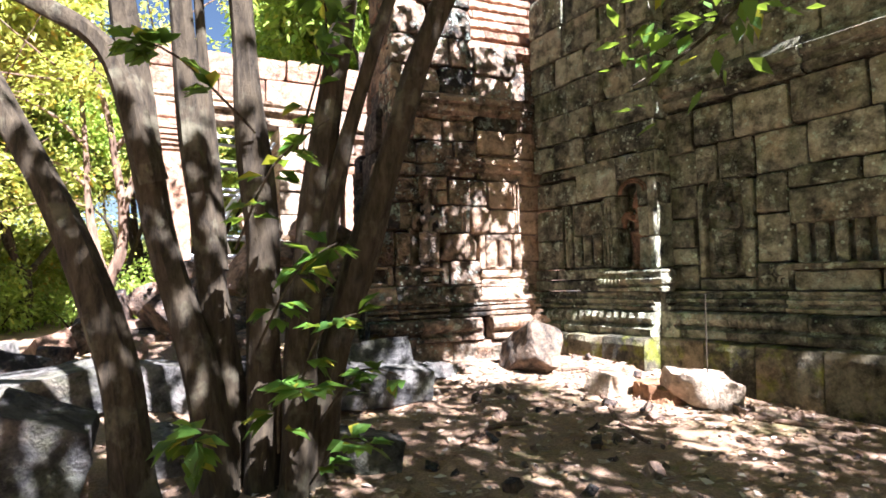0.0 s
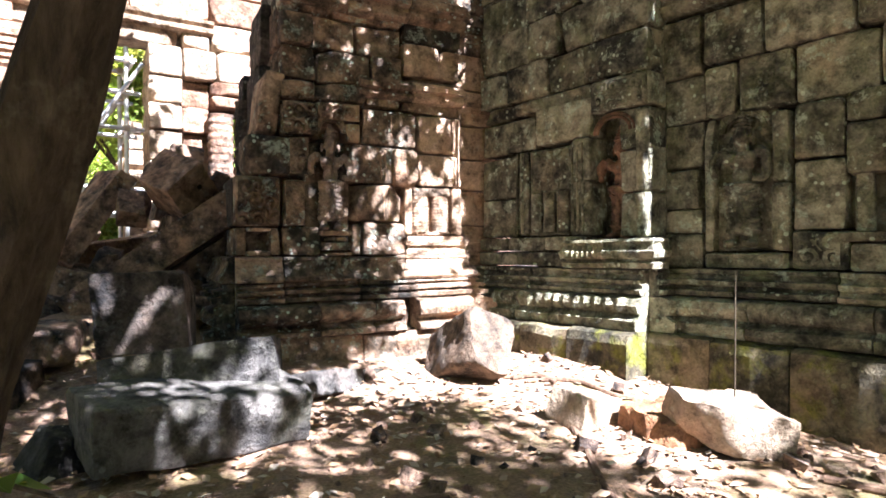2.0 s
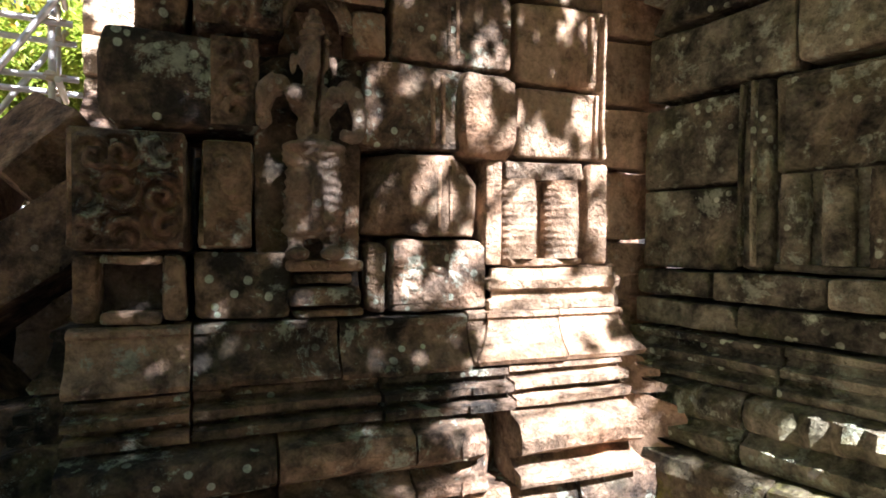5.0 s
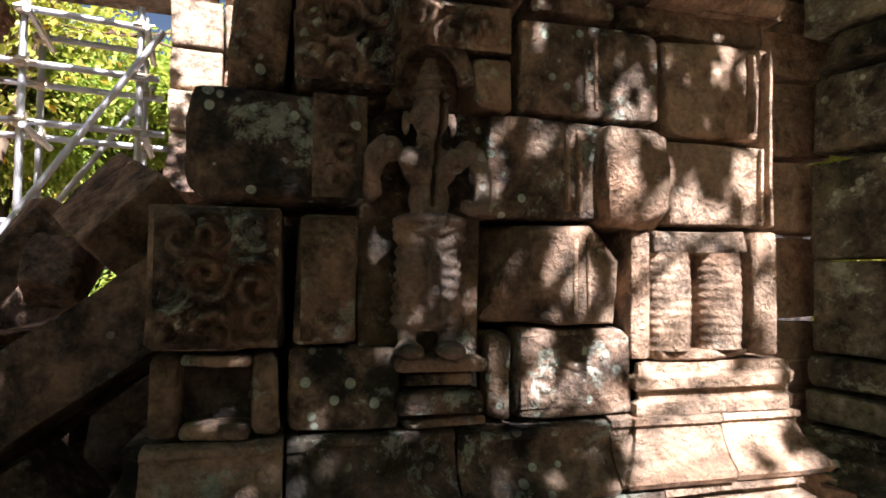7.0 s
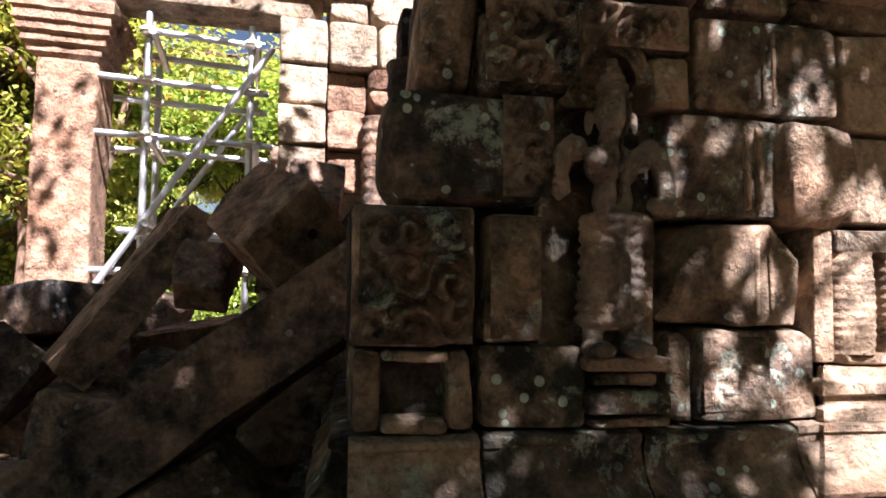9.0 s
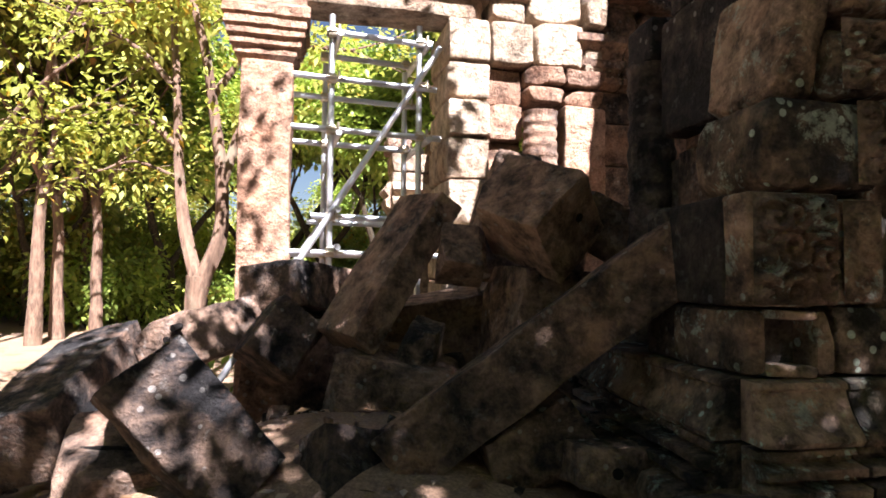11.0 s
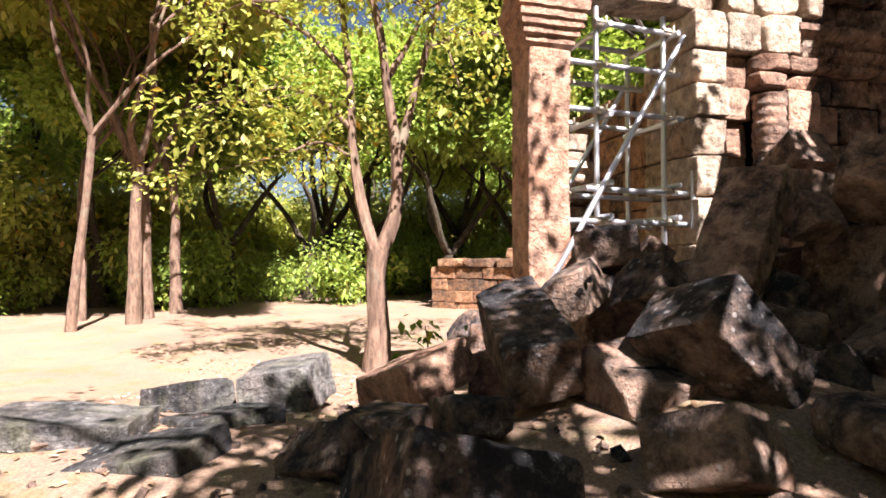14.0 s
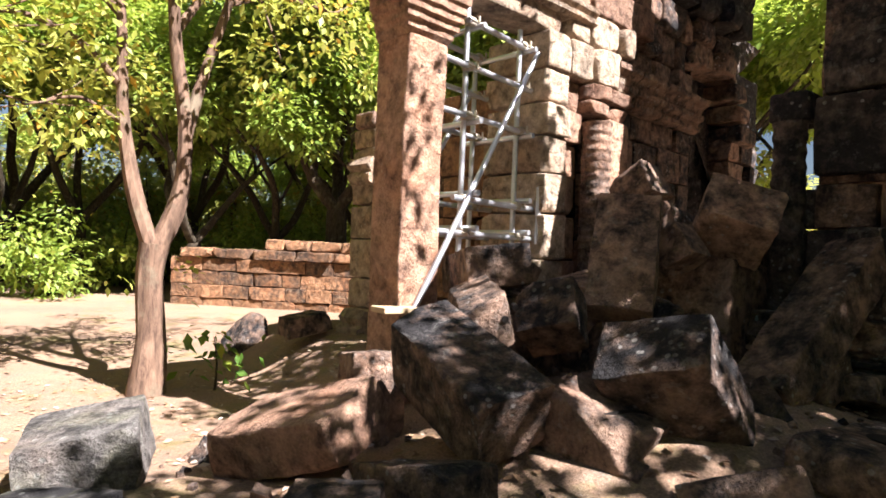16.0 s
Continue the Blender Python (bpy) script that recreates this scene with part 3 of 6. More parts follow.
def window_bar(parent, wall, u, w, z0, z1, r, material):
    """A stone bar turned with rings."""
    h = z1 - z0
    prof = []
    n = 44
    for k in range(n + 1):
        t = k / n
        ring = 0.975 + 0.025 * math.cos(t * math.pi * 22)
        swell = 1.0 + 0.08 * math.sin(t * math.pi)
        prof.append((h * t, r * ring * swell))
    bm = bmesh.new()
    turned(bm, prof, wall.at(u, w, z0), 14)
    return part("window_bar", bm, material, parent, "", True)


for u in (0.785, 0.985):
    window_bar(wall_a, A, u, -0.025, 1.355, 1.675, 0.078, WALL_A)

# left return of the pilaster, its shade painted in with near-black stone
AL = Wall(*A.at(-0.80, 0.0, 0).xy, 98, -1)
courses(AL, wall_a, SHADE_CRUST, 0.06, 0.62, [1.15, 1.385, 1.785], 0.3, -0.0, 0.02, 41, 0.3)
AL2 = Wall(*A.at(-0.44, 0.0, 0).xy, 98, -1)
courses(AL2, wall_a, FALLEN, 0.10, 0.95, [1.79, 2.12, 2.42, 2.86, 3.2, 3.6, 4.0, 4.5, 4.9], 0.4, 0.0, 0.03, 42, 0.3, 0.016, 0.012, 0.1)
courses(AL2, wall_a, SHADE_CRUST, 0.60, 1.22, [0.5, 0.9, 1.3, 1.79, 2.1], 0.4, 0.02, 0.03, 43, 0.3)
block(AL2, wall_a, SHADE_CRUST, 0.30, 0.95, 2.18, 2.78, 0.11, 0.25, 0.02, 0.012, 44.0)
block(AL2, wall_a, SHADE_CRUST, 0.34, 0.90, 2.80, 3.30, 0.09, 0.25, 0.02, 0.012, 45.0)
# core that closes the shrine
bm = bmesh.new()
rounded_box(bm, (1.9, 0.62, 3.95), A.m @ Matrix.Translation((0.60, -0.66, 2.0)), 0.02, 0.6, 0.0)
bmesh.ops.recalc_face_normals(bm, faces=bm.faces)
part("core", bm, WALL_A, wall_a)
# unseen mass added behind the roof tiers to keep sun off the doorway
bm = bmesh.new()
rounded_box(bm, (2.5, 1.15, 4.2), A.m @ Matrix.Translation((3.40, -1.15, 6.0)), 0.05, 0.6, 0.03, 5.0)
bmesh.ops.recalc_face_normals(bm, faces=bm.faces)
part("tower_core", bm, WALL_A, wall_a)
# roof tiers of lotus stones over the corner
for k in range(9):
    z, back = 4.06 + 0.22 * k, -0.30 - 0.17 * k
    sweep(A, wall_a, PINK, [(0.5, back), (2.9, back)], [(z, 0.05), (z + 0.05, 0.12), (z + 0.14, 0.10), (z + 0.20, 0.02), (z + 0.22, -0.02)], [0, 0.45, 0.95, 1.4, 1.9, 2.4], "roof_stone", 0.012, 120 + k, 0.05, petals=(z + 0.01, z + 0.19, 0.16, 0.05))


# the paler tan stones towards the inner corner
for ob in wall_a.children:
    mid = sum((v.co for v in ob.data.vertices), Vector()) / len(ob.data.vertices)
    side = (mid - A.o).dot(A.d)
    if side > 0.56 and 0.5 < mid.z < 3.1 and ob.data.materials[0] is WALL_A:
        ob.data.materials[0] = WALL_C


# ---- carved figures ----
def devata(name, wall, u, w, z, height, material, label, lean=0.0, split=None):
    """A standing female figure in high relief, worn, as one mesh."""
    s = height
    m = wall.m @ Matrix.Translation((u, w, z)) @ pose(0, 0, 0, 0, lean, 0) @ Matrix.Scale(s, 4)
    bm = bmesh.new()
    for side in (-1, 1):
        ellipsoid(bm, (0.07 * side, 0.05, 0.025), (0.05, 0.09, 0.03), m)
        ellipsoid(bm, (0.07 * side, 0.01, 0.09), (0.035, 0.04, 0.09), m)
        ellipsoid(bm, (0.135 * side, 0.03, 0.695), (0.046, 0.045, 0.045), m)
        ellipsoid(bm, (0.075 * side, 0.075, 0.655), (0.045, 0.04, 0.045), m)
    # skirt, hip, waist, chest, neck, head, crown
    for k in range(9):
        t = k / 8
        ellipsoid(bm, (0, 0.01, 0.12 + 0.31 * t), (0.134 - 0.020 * t, 0.075, 0.035), m)
    ellipsoid(bm, (0, 0.045, 0.455), (0.13, 0.07, 0.03), m)
    ellipsoid(bm, (0, 0.06, 0.42), (0.06, 0.06, 0.03), m)
    ellipsoid(bm, (0, 0.02, 0.53), (0.072, 0.055, 0.09), m)
    ellipsoid(bm, (0, 0.02, 0.64), (0.102, 0.062, 0.080), m)
    ellipsoid(bm, (0, 0.02, 0.735), (0.045, 0.045, 0.05), m)
    ellipsoid(bm, (0, 0.04, 0.815), (0.066, 0.066, 0.082), m)
    for k in range(5):
        ellipsoid(bm, (0, 0.03, 0.885 + 0.029 * k), (0.076 - 0.013 * k, 0.070 - 0.012 * k, 0.013), m)
    for side in (-1, 1):
        ellipsoid(bm, (0.082 * side, 0.02, 0.79), (0.014, 0.02, 0.045), m)
    # one arm hangs to the hip, the other is raised
    def limb(points, r0, r1):
        tube(bm, [m @ Vector(p) for p in points], [s * (r0 + (r1 - r0) * k / (len(points) - 1)) for k in range(len(points))], 10)
    limb([(0.16, 0.03, 0.70), (0.185, 0.045, 0.58), (0.165, 0.07, 0.50), (0.10, 0.095, 0.505)], 0.036, 0.024)
    limb([(-0.16, 0.03, 0.70), (-0.205, 0.045, 0.58), (-0.19, 0.06, 0.54), (-0.205, 0.07, 0.66), (-0.15, 0.07, 0.72)], 0.034, 0.022)
    # draped girdle and the folds of the skirt
    for z, sag in ((0.455, 0.035), (0.43, 0.05), (0.40, 0.03)):
        limb([(0.125 * c, 0.085 - 0.05 * c * c, z - sag * (1 - c * c)) for c in (-1, -0.6, -0.2, 0.2, 0.6, 1)], 0.010, 0.010)
    limb([(0, 0.085, 0.40), (0.004, 0.088, 0.25), (0, 0.086, 0.11)], 0.022, 0.030)
    bmesh.ops.recalc_face_normals(bm, faces=bm.faces)
    ob = thing(name, bm, material, label, "statue")
    mod = ob.modifiers.new("merge", "REMESH")
    mod.mode, mod.voxel_size, mod.use_smooth_shade = "VOXEL", 0.0062, True
    # worn skin, and the open joint that runs down through head and chest
    me = bpy.data.meshes.new_from_object(ob.evaluated_get(bpy.context.evaluated_depsgraph_get()))
    back = m.inverted()
    for v in me.vertices:
        q = back @ v.co
        push = 0.012 * noise.noise(q * 9 + Vector((u, 0, 0))) + 0.006 * noise.noise(q * 30)
        if split is not None and 0.50 < q.z < 0.90 and abs(q.x - split - 0.012 * math.sin(q.z * 9)) < 0.0075:
            push -= 0.055
        q.y += push
        v.co = m @ q
    ob.modifiers.clear()
    ob.data = me
    return ob


devata("relief_figure", A, -0.045, 0.022, 1.36, 0.86, FIGURE, "worn sandstone female figure carved in a wall niche", split=0.018)
# pedestal under the figure and the arch above its crown
for u0, u1, z0, z1, o in ((-0.15, 0.13, 1.315, 1.365, 0.075), (-0.11, 0.10, 1.265, 1.315, 0.045), (-0.14, 0.12, 1.19, 1.265, 0.07)):
    block(A, wall_a, WALL_A, u0, u1, z0, z1, o, 0.1, 0.014, 0.006, z0 * 3, "pedestal_stone", step=0.08)


def arch(parent, wall, u, z, rx, rz, out, r, material):
    bm = bmesh.new()
    for k, f in ((0, 1.0), (1, 1.22)):
        pts = [wall.at(u + f * rx * math.cos(math.pi * s / 10), out - 0.012 * k, z + f * rz * math.sin(math.pi * s / 10)) for s in range(11)]
        tube(bm, pts, [r] * 11, 8, 0.1, 2)
    bmesh.ops.recalc_face_normals(bm, faces=bm.faces)
    return part("niche_arch", bm, material, parent, "", True)


arch(wall_a, A, -0.04, 2.17, 0.105, 0.12, 0.02, 0.020, WALL_A)

# ---- the long wall (wall B) ----
B = Wall(3.2, 6.4, -70, 1)
wall_b = empty("wall_b", "olive lichened sandstone gallery wall with niches and false windows", "wall", kind="structure")
PATH_B = [(-0.6, 0.0), (1.20, 0.0), (1.20, -0.24), (8.4, -0.24)]
JB = [0, 0.75, 1.25, 1.80, 2.04, 2.5, 3.0, 3.55, 4.2, 4.9, 5.6, 6.3, 7.0, 7.8, 9.24]
sweep(B, wall_b, MOSSY, PATH_B, [(-0.15, 0.30), (0.20, 0.30), (0.50, 0.29), (0.56, 0.27), (0.58, 0.2)], JB, "plinth_stone", 0.016, 51)
sweep(B, wall_b, WALL_B, PATH_B, [(0.585, 0.18), (0.62, 0.20), (0.66, 0.20), (0.68, 0.15), (0.70, 0.13), (0.72, 0.15), (0.77, 0.17), (0.82, 0.15), (0.84, 0.10)], [0, 0.6, 1.1, 1.80, 2.04, 2.7, 3.4, 4.1, 4.8, 5.6, 6.4, 7.2, 8.2, 9.24], "moulding_stone", 0.011, 53, 0.05, petals=(0.70, 0.83, 0.10, 0.03))
sweep(B, wall_b, WALL_B, PATH_B, [(0.845, 0.09), (0.86, 0.12), (0.885, 0.125), (0.895, 0.08), (0.92, 0.075), (0.93, 0.10), (0.96, 0.105), (0.97, 0.06), (1.0, 0.055), (1.01, 0.075), (1.035, 0.07)], [0, 0.7, 1.30, 1.80, 2.04, 2.6, 3.2, 3.9, 4.7, 5.5, 6.2, 7.1, 8.1, 9.24], "moulding_stone", 0.007, 55, 0.05, petals=(0.925, 0.965, 0.05, 0.01))
courses(B, wall_b, WALL_B, -0.6, 0.66, [1.04, 1.17, 1.30], 0.5, 0.04, 0.01, 61)
# pedestal of lotus petals under the deep niche
sweep(B, wall_b, WALL_B, [(0.52, 0.0), (0.52, 0.06), (1.24, 0.06), (1.24, -0.1)], [(1.04, 0.05), (1.08, 0.06), (1.09, 0.03), (1.11, 0.03), (1.12, 0.05), (1.17, 0.06), (1.18, 0.04), (1.22, 0.03), (1.24, 0.06), (1.26, 0.05)], [0, 0.42, 0.94], "pedestal_stone", 0.006, 63, 0.025, petals=(1.11, 1.23, 0.05, 0.02))

# panel with a false window, then the niche
for u0, u1, z0, z1, o in ((-0.6, -0.12, 1.30, 1.66, 0.0), (-0.6, -0.12, 1.66, 2.05, -0.01), (-0.12, 0.02, 1.30, 2.07, 0.02), (0.50, 0.70, 1.30, 1.75, 0.035), (0.50, 0.70, 1.75, 2.10, 0.03), (0.02, 0.50, 1.68, 2.07, -0.005), (0.02, 0.50, 1.30, 1.345, 0.01),
                          (-0.6, 0.10, 2.08, 2.38, 0.0), (0.10, 0.70, 2.10, 2.42, 0.015), (1.10, 1.20, 1.27, 1.62, 0.04), (1.10, 1.20, 1.62, 2.25, 0.035), (0.70, 1.20, 2.26, 2.52, 0.03)):
    block(B, wall_b, WALL_B, u0, u1, z0, z1, o, 0.35, 0.02, 0.008, u0 * 5 + z0 * 3, chip=0.05)
block(B, wall_b, WALL_B, 0.0, 0.52, 1.33, 1.70, -0.035, 0.3, 0.01, 0.004, 65)
for u in (0.10, 0.25, 0.40):
    window_bar(wall_b, B, u, -0.012, 1.34, 1.68, 0.052, WALL_B)
for u in (0.53, 0.58, 0.63, -0.09, -0.04):
    block(B, wall_b, WALL_B, u - 0.012, u + 0.012, 1.32, 2.06, 0.05, 0.06, 0.008, 0.003, u * 3, "rib", step=0.1)
block(B, wall_b, WALL_B, 0.68, 1.12, 1.20, 2.30, -0.20, 0.2, 0.01, 0.004, 66)
courses(B, wall_b, WALL_B, -0.6, 1.20, [2.53, 2.85, 3.2, 3.55, 3.9, 4.3, 4.8], 0.5, 0.01, 0.03, 67, 0.5, 0.014, 0.010, 0.07)
block(B, wall_b, WALL_B, -0.6, 0.70, 2.40, 2.53, 0.0, 0.4, 0.02, 0.01, 68)
devata("relief_figure", B, 0.90, -0.13, 1.27, 0.88, RED_STONE, "reddish sandstone female figure in a deep niche")
arch(wall_b, B, 0.90, 2.10, 0.15, 0.12, 0.0, 0.014, RED_STONE)
# return of the pilaster towards the camera
BR = Wall(*B.at(1.20, 0.0, 0).xy, 20, 1)
courses(BR, wall_b, WALL_B, 0.0, 0.26, [1.05, 1.27, 1.62, 1.95, 2.26, 2.53, 2.85, 3.2, 3.55, 3.9, 4.3, 4.8], 0.4, 0.0, 0.006, 69, 0.25)

# the stretch with the second figure and a barred window
B2 = Wall(3.75, 5.6, -70, 1)
W2 = [(0.24, 0.56, 1.04, 1.30, 0.02), (0.24, 0.54, 1.30, 1.48, 0.0), (0.24, 0.52, 1.48, 1.78, 0.01), (0.24, 0.55, 1.78, 2.12, -0.01), (0.24, 0.57, 2.12, 2.46, 0.0), (0.24, 0.55, 2.46, 2.9, 0.02),
      (0.56, 1.12, 1.04, 1.16, 0.03), (0.56, 0.64, 1.16, 2.12, 0.02), (1.02, 1.14, 1.16, 1.62, 0.03), (1.02, 1.13, 1.62, 2.10, 0.02), (0.57, 0.80, 2.12, 2.48, 0.03), (0.80, 1.16, 2.12, 2.50, 0.01), (0.57, 0.98, 2.50, 2.88, 0.035),
      (1.14, 1.46, 1.04, 1.30, 0.02), (1.14, 1.44, 1.30, 1.75, 0.0), (1.14, 1.44, 1.75, 2.12, 0.012), (1.16, 1.62, 2.12, 2.5, 0.0), (0.98, 1.5, 2.5, 2.9, 0.03),
      (1.46, 2.10, 1.04, 1.22, 0.03), (1.44, 2.62, 1.63, 1.95, 0.02), (1.44, 2.0, 1.95, 2.14, 0.025), (1.62, 2.2, 2.14, 2.52, 0.01), (1.5, 2.1, 2.52, 2.92, 0.02), (2.02, 2.62, 1.95, 2.14, 0.01), (2.2, 2.7, 2.14, 2.52, 0.02), (2.1, 2.7, 2.52, 2.92, 0.0), (2.10, 2.62, 1.04, 1.22, 0.02), (2.42, 2.62, 1.22, 1.63, 0.03)]
for u0, u1, z0, z1, o in W2:
    block(B2, wall_b, WALL_B, u0, u1, z0, z1, o, 0.35, 0.02, 0.008, u0 * 7 + z0 * 3, chip=0.06)
block(B2, wall_b, WALL_B, 0.62, 1.04, 1.16, 2.14, -0.06, 0.3, 0.01, 0.006, 71)
block(B2, wall_b, WALL_B, 1.42, 2.44, 1.20, 1.65, -0.13, 0.2, 0.01, 0.004, 72)
block(B2, wall_b, WALL_B, 1.40, 2.46, 1.22, 1.29, 0.05, 0.2, 0.015, 0.006, 73, "window_sill")
for u in (1.53, 1.68, 1.83, 1.98, 2.13, 2.28):
    window_bar(wall_b, B2, u, -0.04, 1.29, 1.63, 0.05, WALL_B)
devata("relief_figure", B2, 0.83, -0.015, 1.20, 0.92, WALL_B, "eroded greenish female figure carved in the wall")
arch(wall_b, B2, 0.83, 2.0, 0.14, 0.12, -0.02, 0.018, WALL_B)
sweep(B2, wall_b, WALL_B, [(0.24, 0.0), (7.4, 0.0)], [(2.93, 0.03), (2.96, 0.08), (3.0, 0.09), (3.02, 0.05), (3.06, 0.06), (3.08, 0.13), (3.15, 0.14), (3.17, 0.10), (3.25, 0.06)], [0, 0.7, 1.4, 2.2, 3.0, 3.9, 4.8, 5.8, 7.16], "moulding_stone", 0.009, 75)
courses(B2, wall_b, WALL_B, 2.62, 7.4, [1.04, 1.3, 1.65, 2.0, 2.35, 2.65, 2.93], 0.7, 0.0, 0.02, 76, 0.35, 0.02, 0.01, 0.05)
courses(B2, wall_b, WALL_B, 0.24, 7.4, [3.25, 3.6, 3.95, 4.35, 4.8], 0.7, -0.02, 0.03, 77, 0.4, 0.02, 0.01, 0.08)
bm = bmesh.new()
rounded_box(bm, (8.6, 1.2, 4.8), B.m @ Matrix.Translation((3.9, -1.15, 2.35)), 0.02, 1.2, 0.0)
bmesh.ops.recalc_face_normals(bm, faces=bm.faces)
part("core", bm, WALL_B, wall_b)


scrollwork(wall_b, B2, 0.69, 2.30, 0.2, 0.32, 0.036, 21, 0.014, WALL_B)
scrollwork(wall_b, B2, 0.98, 2.31, 0.32, 0.34, 0.016, 22, 0.014, WALL_B)
scrollwork(wall_b, B2, 0.84, 1.10, 0.5, 0.09, 0.036, 23, 0.012, WALL_B)
scrollwork(wall_b, B2, 1.28, 1.17, 0.26, 0.2, 0.026, 24, 0.012, WALL_B)
scrollwork(wall_b, B, 0.95, 2.39, 0.44, 0.22, 0.036, 25, 0.02, WALL_B)
scrollwork(wall_b, B, 0.26, 1.87, 0.40, 0.34, 0.0, 26, 0.008, WALL_B)

# ---- ruined porch with the propped lintel ----
P = Wall(-1.876, 8.95, 13, 1)
porch = empty("porch", "ruined sandstone porch with a square pillar and lintel", "ruin", kind="structure")
bm = bmesh.new()
rounded_box(bm, (0.40, 0.40, 3.10), P.m @ Matrix.Translation((0.20, -0.20, 0.07 + 1.55)), 0.02, 0.16, 0.012, 3.0, freq=1.6)
bmesh.ops.recalc_face_normals(bm, faces=bm.faces)
pillar = part("pillar", bm, PINK, porch, "square pink sandstone pillar with small holes", True)
# dowel holes drawn as darker plugs in place of their inner shade
for u in (0.14, 0.32):
    bm = bmesh.new()
    tube(bm, [P.at(u, 0.010, 2.93), P.at(u, -0.02, 2.93)], [0.016, 0.016], 10)
    part("dowel_hole", bm, FALLEN, pillar)
capital = [(3.16, 0.0), (3.20, 0.035), (3.24, 0.03), (3.26, 0.055), (3.31, 0.05), (3.33, 0.08), (3.38, 0.075), (3.40, 0.10), (3.46, 0.095), (3.48, 0.12), (3.55, 0.13), (3.58, 0.10), (3.62, 0.10)]
sweep(P, porch, PINK, [(0.0, -0.40), (0.0, 0.0), (0.40, 0.0), (0.40, -0.40), (0.0, -0.40)], capital, [0, 1.6], "capital", 0.012, 81, petals=(3.25, 3.55, 0.06, 0.012))
block(P, porch, PINK, 0.03, 0.37, 3.16, 3.64, -0.03, 0.37, name="capital_core")
# lintel and the course above it
block(P, porch, PALE, 0.36, 2.0, 3.68, 4.02, -0.02, 0.42, 0.02, 0.012, 82, "lintel")
sweep(P, porch, PALE, [(-0.1, 0.02), (2.4, 0.02)], [(3.86, 0.0), (3.88, 0.04), (3.92, 0.05), (3.94, 0.02), (3.98, 0.06), (4.02, 0.07)], [0, 1.2, 2.5], "moulding_stone", 0.008, 83, 0.05, petals=(3.87, 3.93, 0.05, 0.01))
courses(P, porch, PINK, -0.15, 3.6, [4.03, 4.4, 4.75], 0.8, 0.0, 0.05, 84, 0.5)
block(P, porch, PINK, -0.12, 0.40, 3.64, 4.02, 0.05, 0.45, 0.03, 0.02, 85, chip=0.2)
# jamb of squared blocks beside the scaffold
levels = [0.6, 1.0, 1.45, 1.9, 2.3, 2.65, 2.98, 3.30, 3.68]
courses(P, porch, PALE, 1.66, 2.04, levels, 0.5, 0.02, 0.03, 86, 0.8, 0.02, 0.012, 0.1)
courses(P, porch, PINK, 2.04, 2.36, levels, 0.4, -0.08, 0.05, 87, 0.7, 0.015, 0.012, 0.1)
courses(P, porch, PALE, 2.04, 3.1, [3.30, 3.68, 4.03], 0.42, 0.05, 0.05, 88, 0.6, 0.03, 0.014, 0.15)
courses(P, porch, PINK, 2.36, 3.1, [2.98, 3.14, 3.30], 0.5, 0.04, 0.06, 89, 0.6, 0.03, 0.014, 0.2)


def colonette(parent, wall, u, w, z0, z1, r, material):
    """A round door shaft with bands of rings."""
    prof, n = [], 120
    for k in range(n + 1):
        t = k / n
        band = 0.5 + 0.5 * math.cos(t * math.pi * 8)
        prof.append(((z1 - z0) * t, r * (0.93 + 0.06 * band + 0.04 * math.cos(t * math.pi * 34))))
    bm = bmesh.new()
    turned(bm, prof, wall.at(u, w, z0), 18)
    return part("colonette", bm, material, parent, "ringed round sandstone door shaft", True)


colonette(porch, P, 2.46, 0.06, 1.3, 2.88, 0.155, FALLEN)
block(P, porch, PINK, 2.70, 3.10, 1.3, 2.98, 0.05, 0.3, 0.02, 0.010, 90, "door_jamb")
# wall running on to the dark doorway
Q = Wall(*P.at(3.1, -0.15, 0).xy, 13, 1)
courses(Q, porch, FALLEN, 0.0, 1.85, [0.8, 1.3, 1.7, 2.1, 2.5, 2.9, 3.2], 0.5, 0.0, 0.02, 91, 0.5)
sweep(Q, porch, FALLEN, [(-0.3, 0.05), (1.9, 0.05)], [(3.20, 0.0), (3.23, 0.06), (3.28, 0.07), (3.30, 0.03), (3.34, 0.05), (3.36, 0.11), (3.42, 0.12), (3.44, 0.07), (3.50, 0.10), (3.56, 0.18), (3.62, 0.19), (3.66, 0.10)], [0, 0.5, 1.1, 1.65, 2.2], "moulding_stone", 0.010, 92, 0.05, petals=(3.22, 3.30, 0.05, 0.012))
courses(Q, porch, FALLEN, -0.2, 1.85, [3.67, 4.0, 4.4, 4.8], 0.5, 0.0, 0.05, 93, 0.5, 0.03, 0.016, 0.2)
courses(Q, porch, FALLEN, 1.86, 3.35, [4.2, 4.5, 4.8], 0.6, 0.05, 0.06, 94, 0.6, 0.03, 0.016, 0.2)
# upper courses in near-black stone, the overhang's shade put into the colour
courses(Q, porch, SHADE_CRUST, 0.5, 3.3, [4.81, 5.2, 5.6, 6.0], 0.7, 0.22, 0.10, 141, 0.9, 0.03, 0.02, 0.2)
for k, (u0, u1, z0, z1) in enumerate(((3.15, 3.62, 3.62, 3.86), (3.25, 3.90, 3.30, 3.58), (3.05, 3.45, 3.90, 4.18))):
    block(Q, porch, FALLEN, u0, u1, z0, z1, 0.10, 0.5, 0.03, 0.02, 150 + k, chip=0.2)
# far jamb of the doorway and the broken wall behind it
courses(Q, porch, FALLEN, 3.25, 4.3, [0.8, 1.2, 1.6, 2.0, 2.4, 2.75, 3.05, 3.4], 0.5, -0.05, 0.06, 95, 0.4, 0.03, 0.018, 0.25)
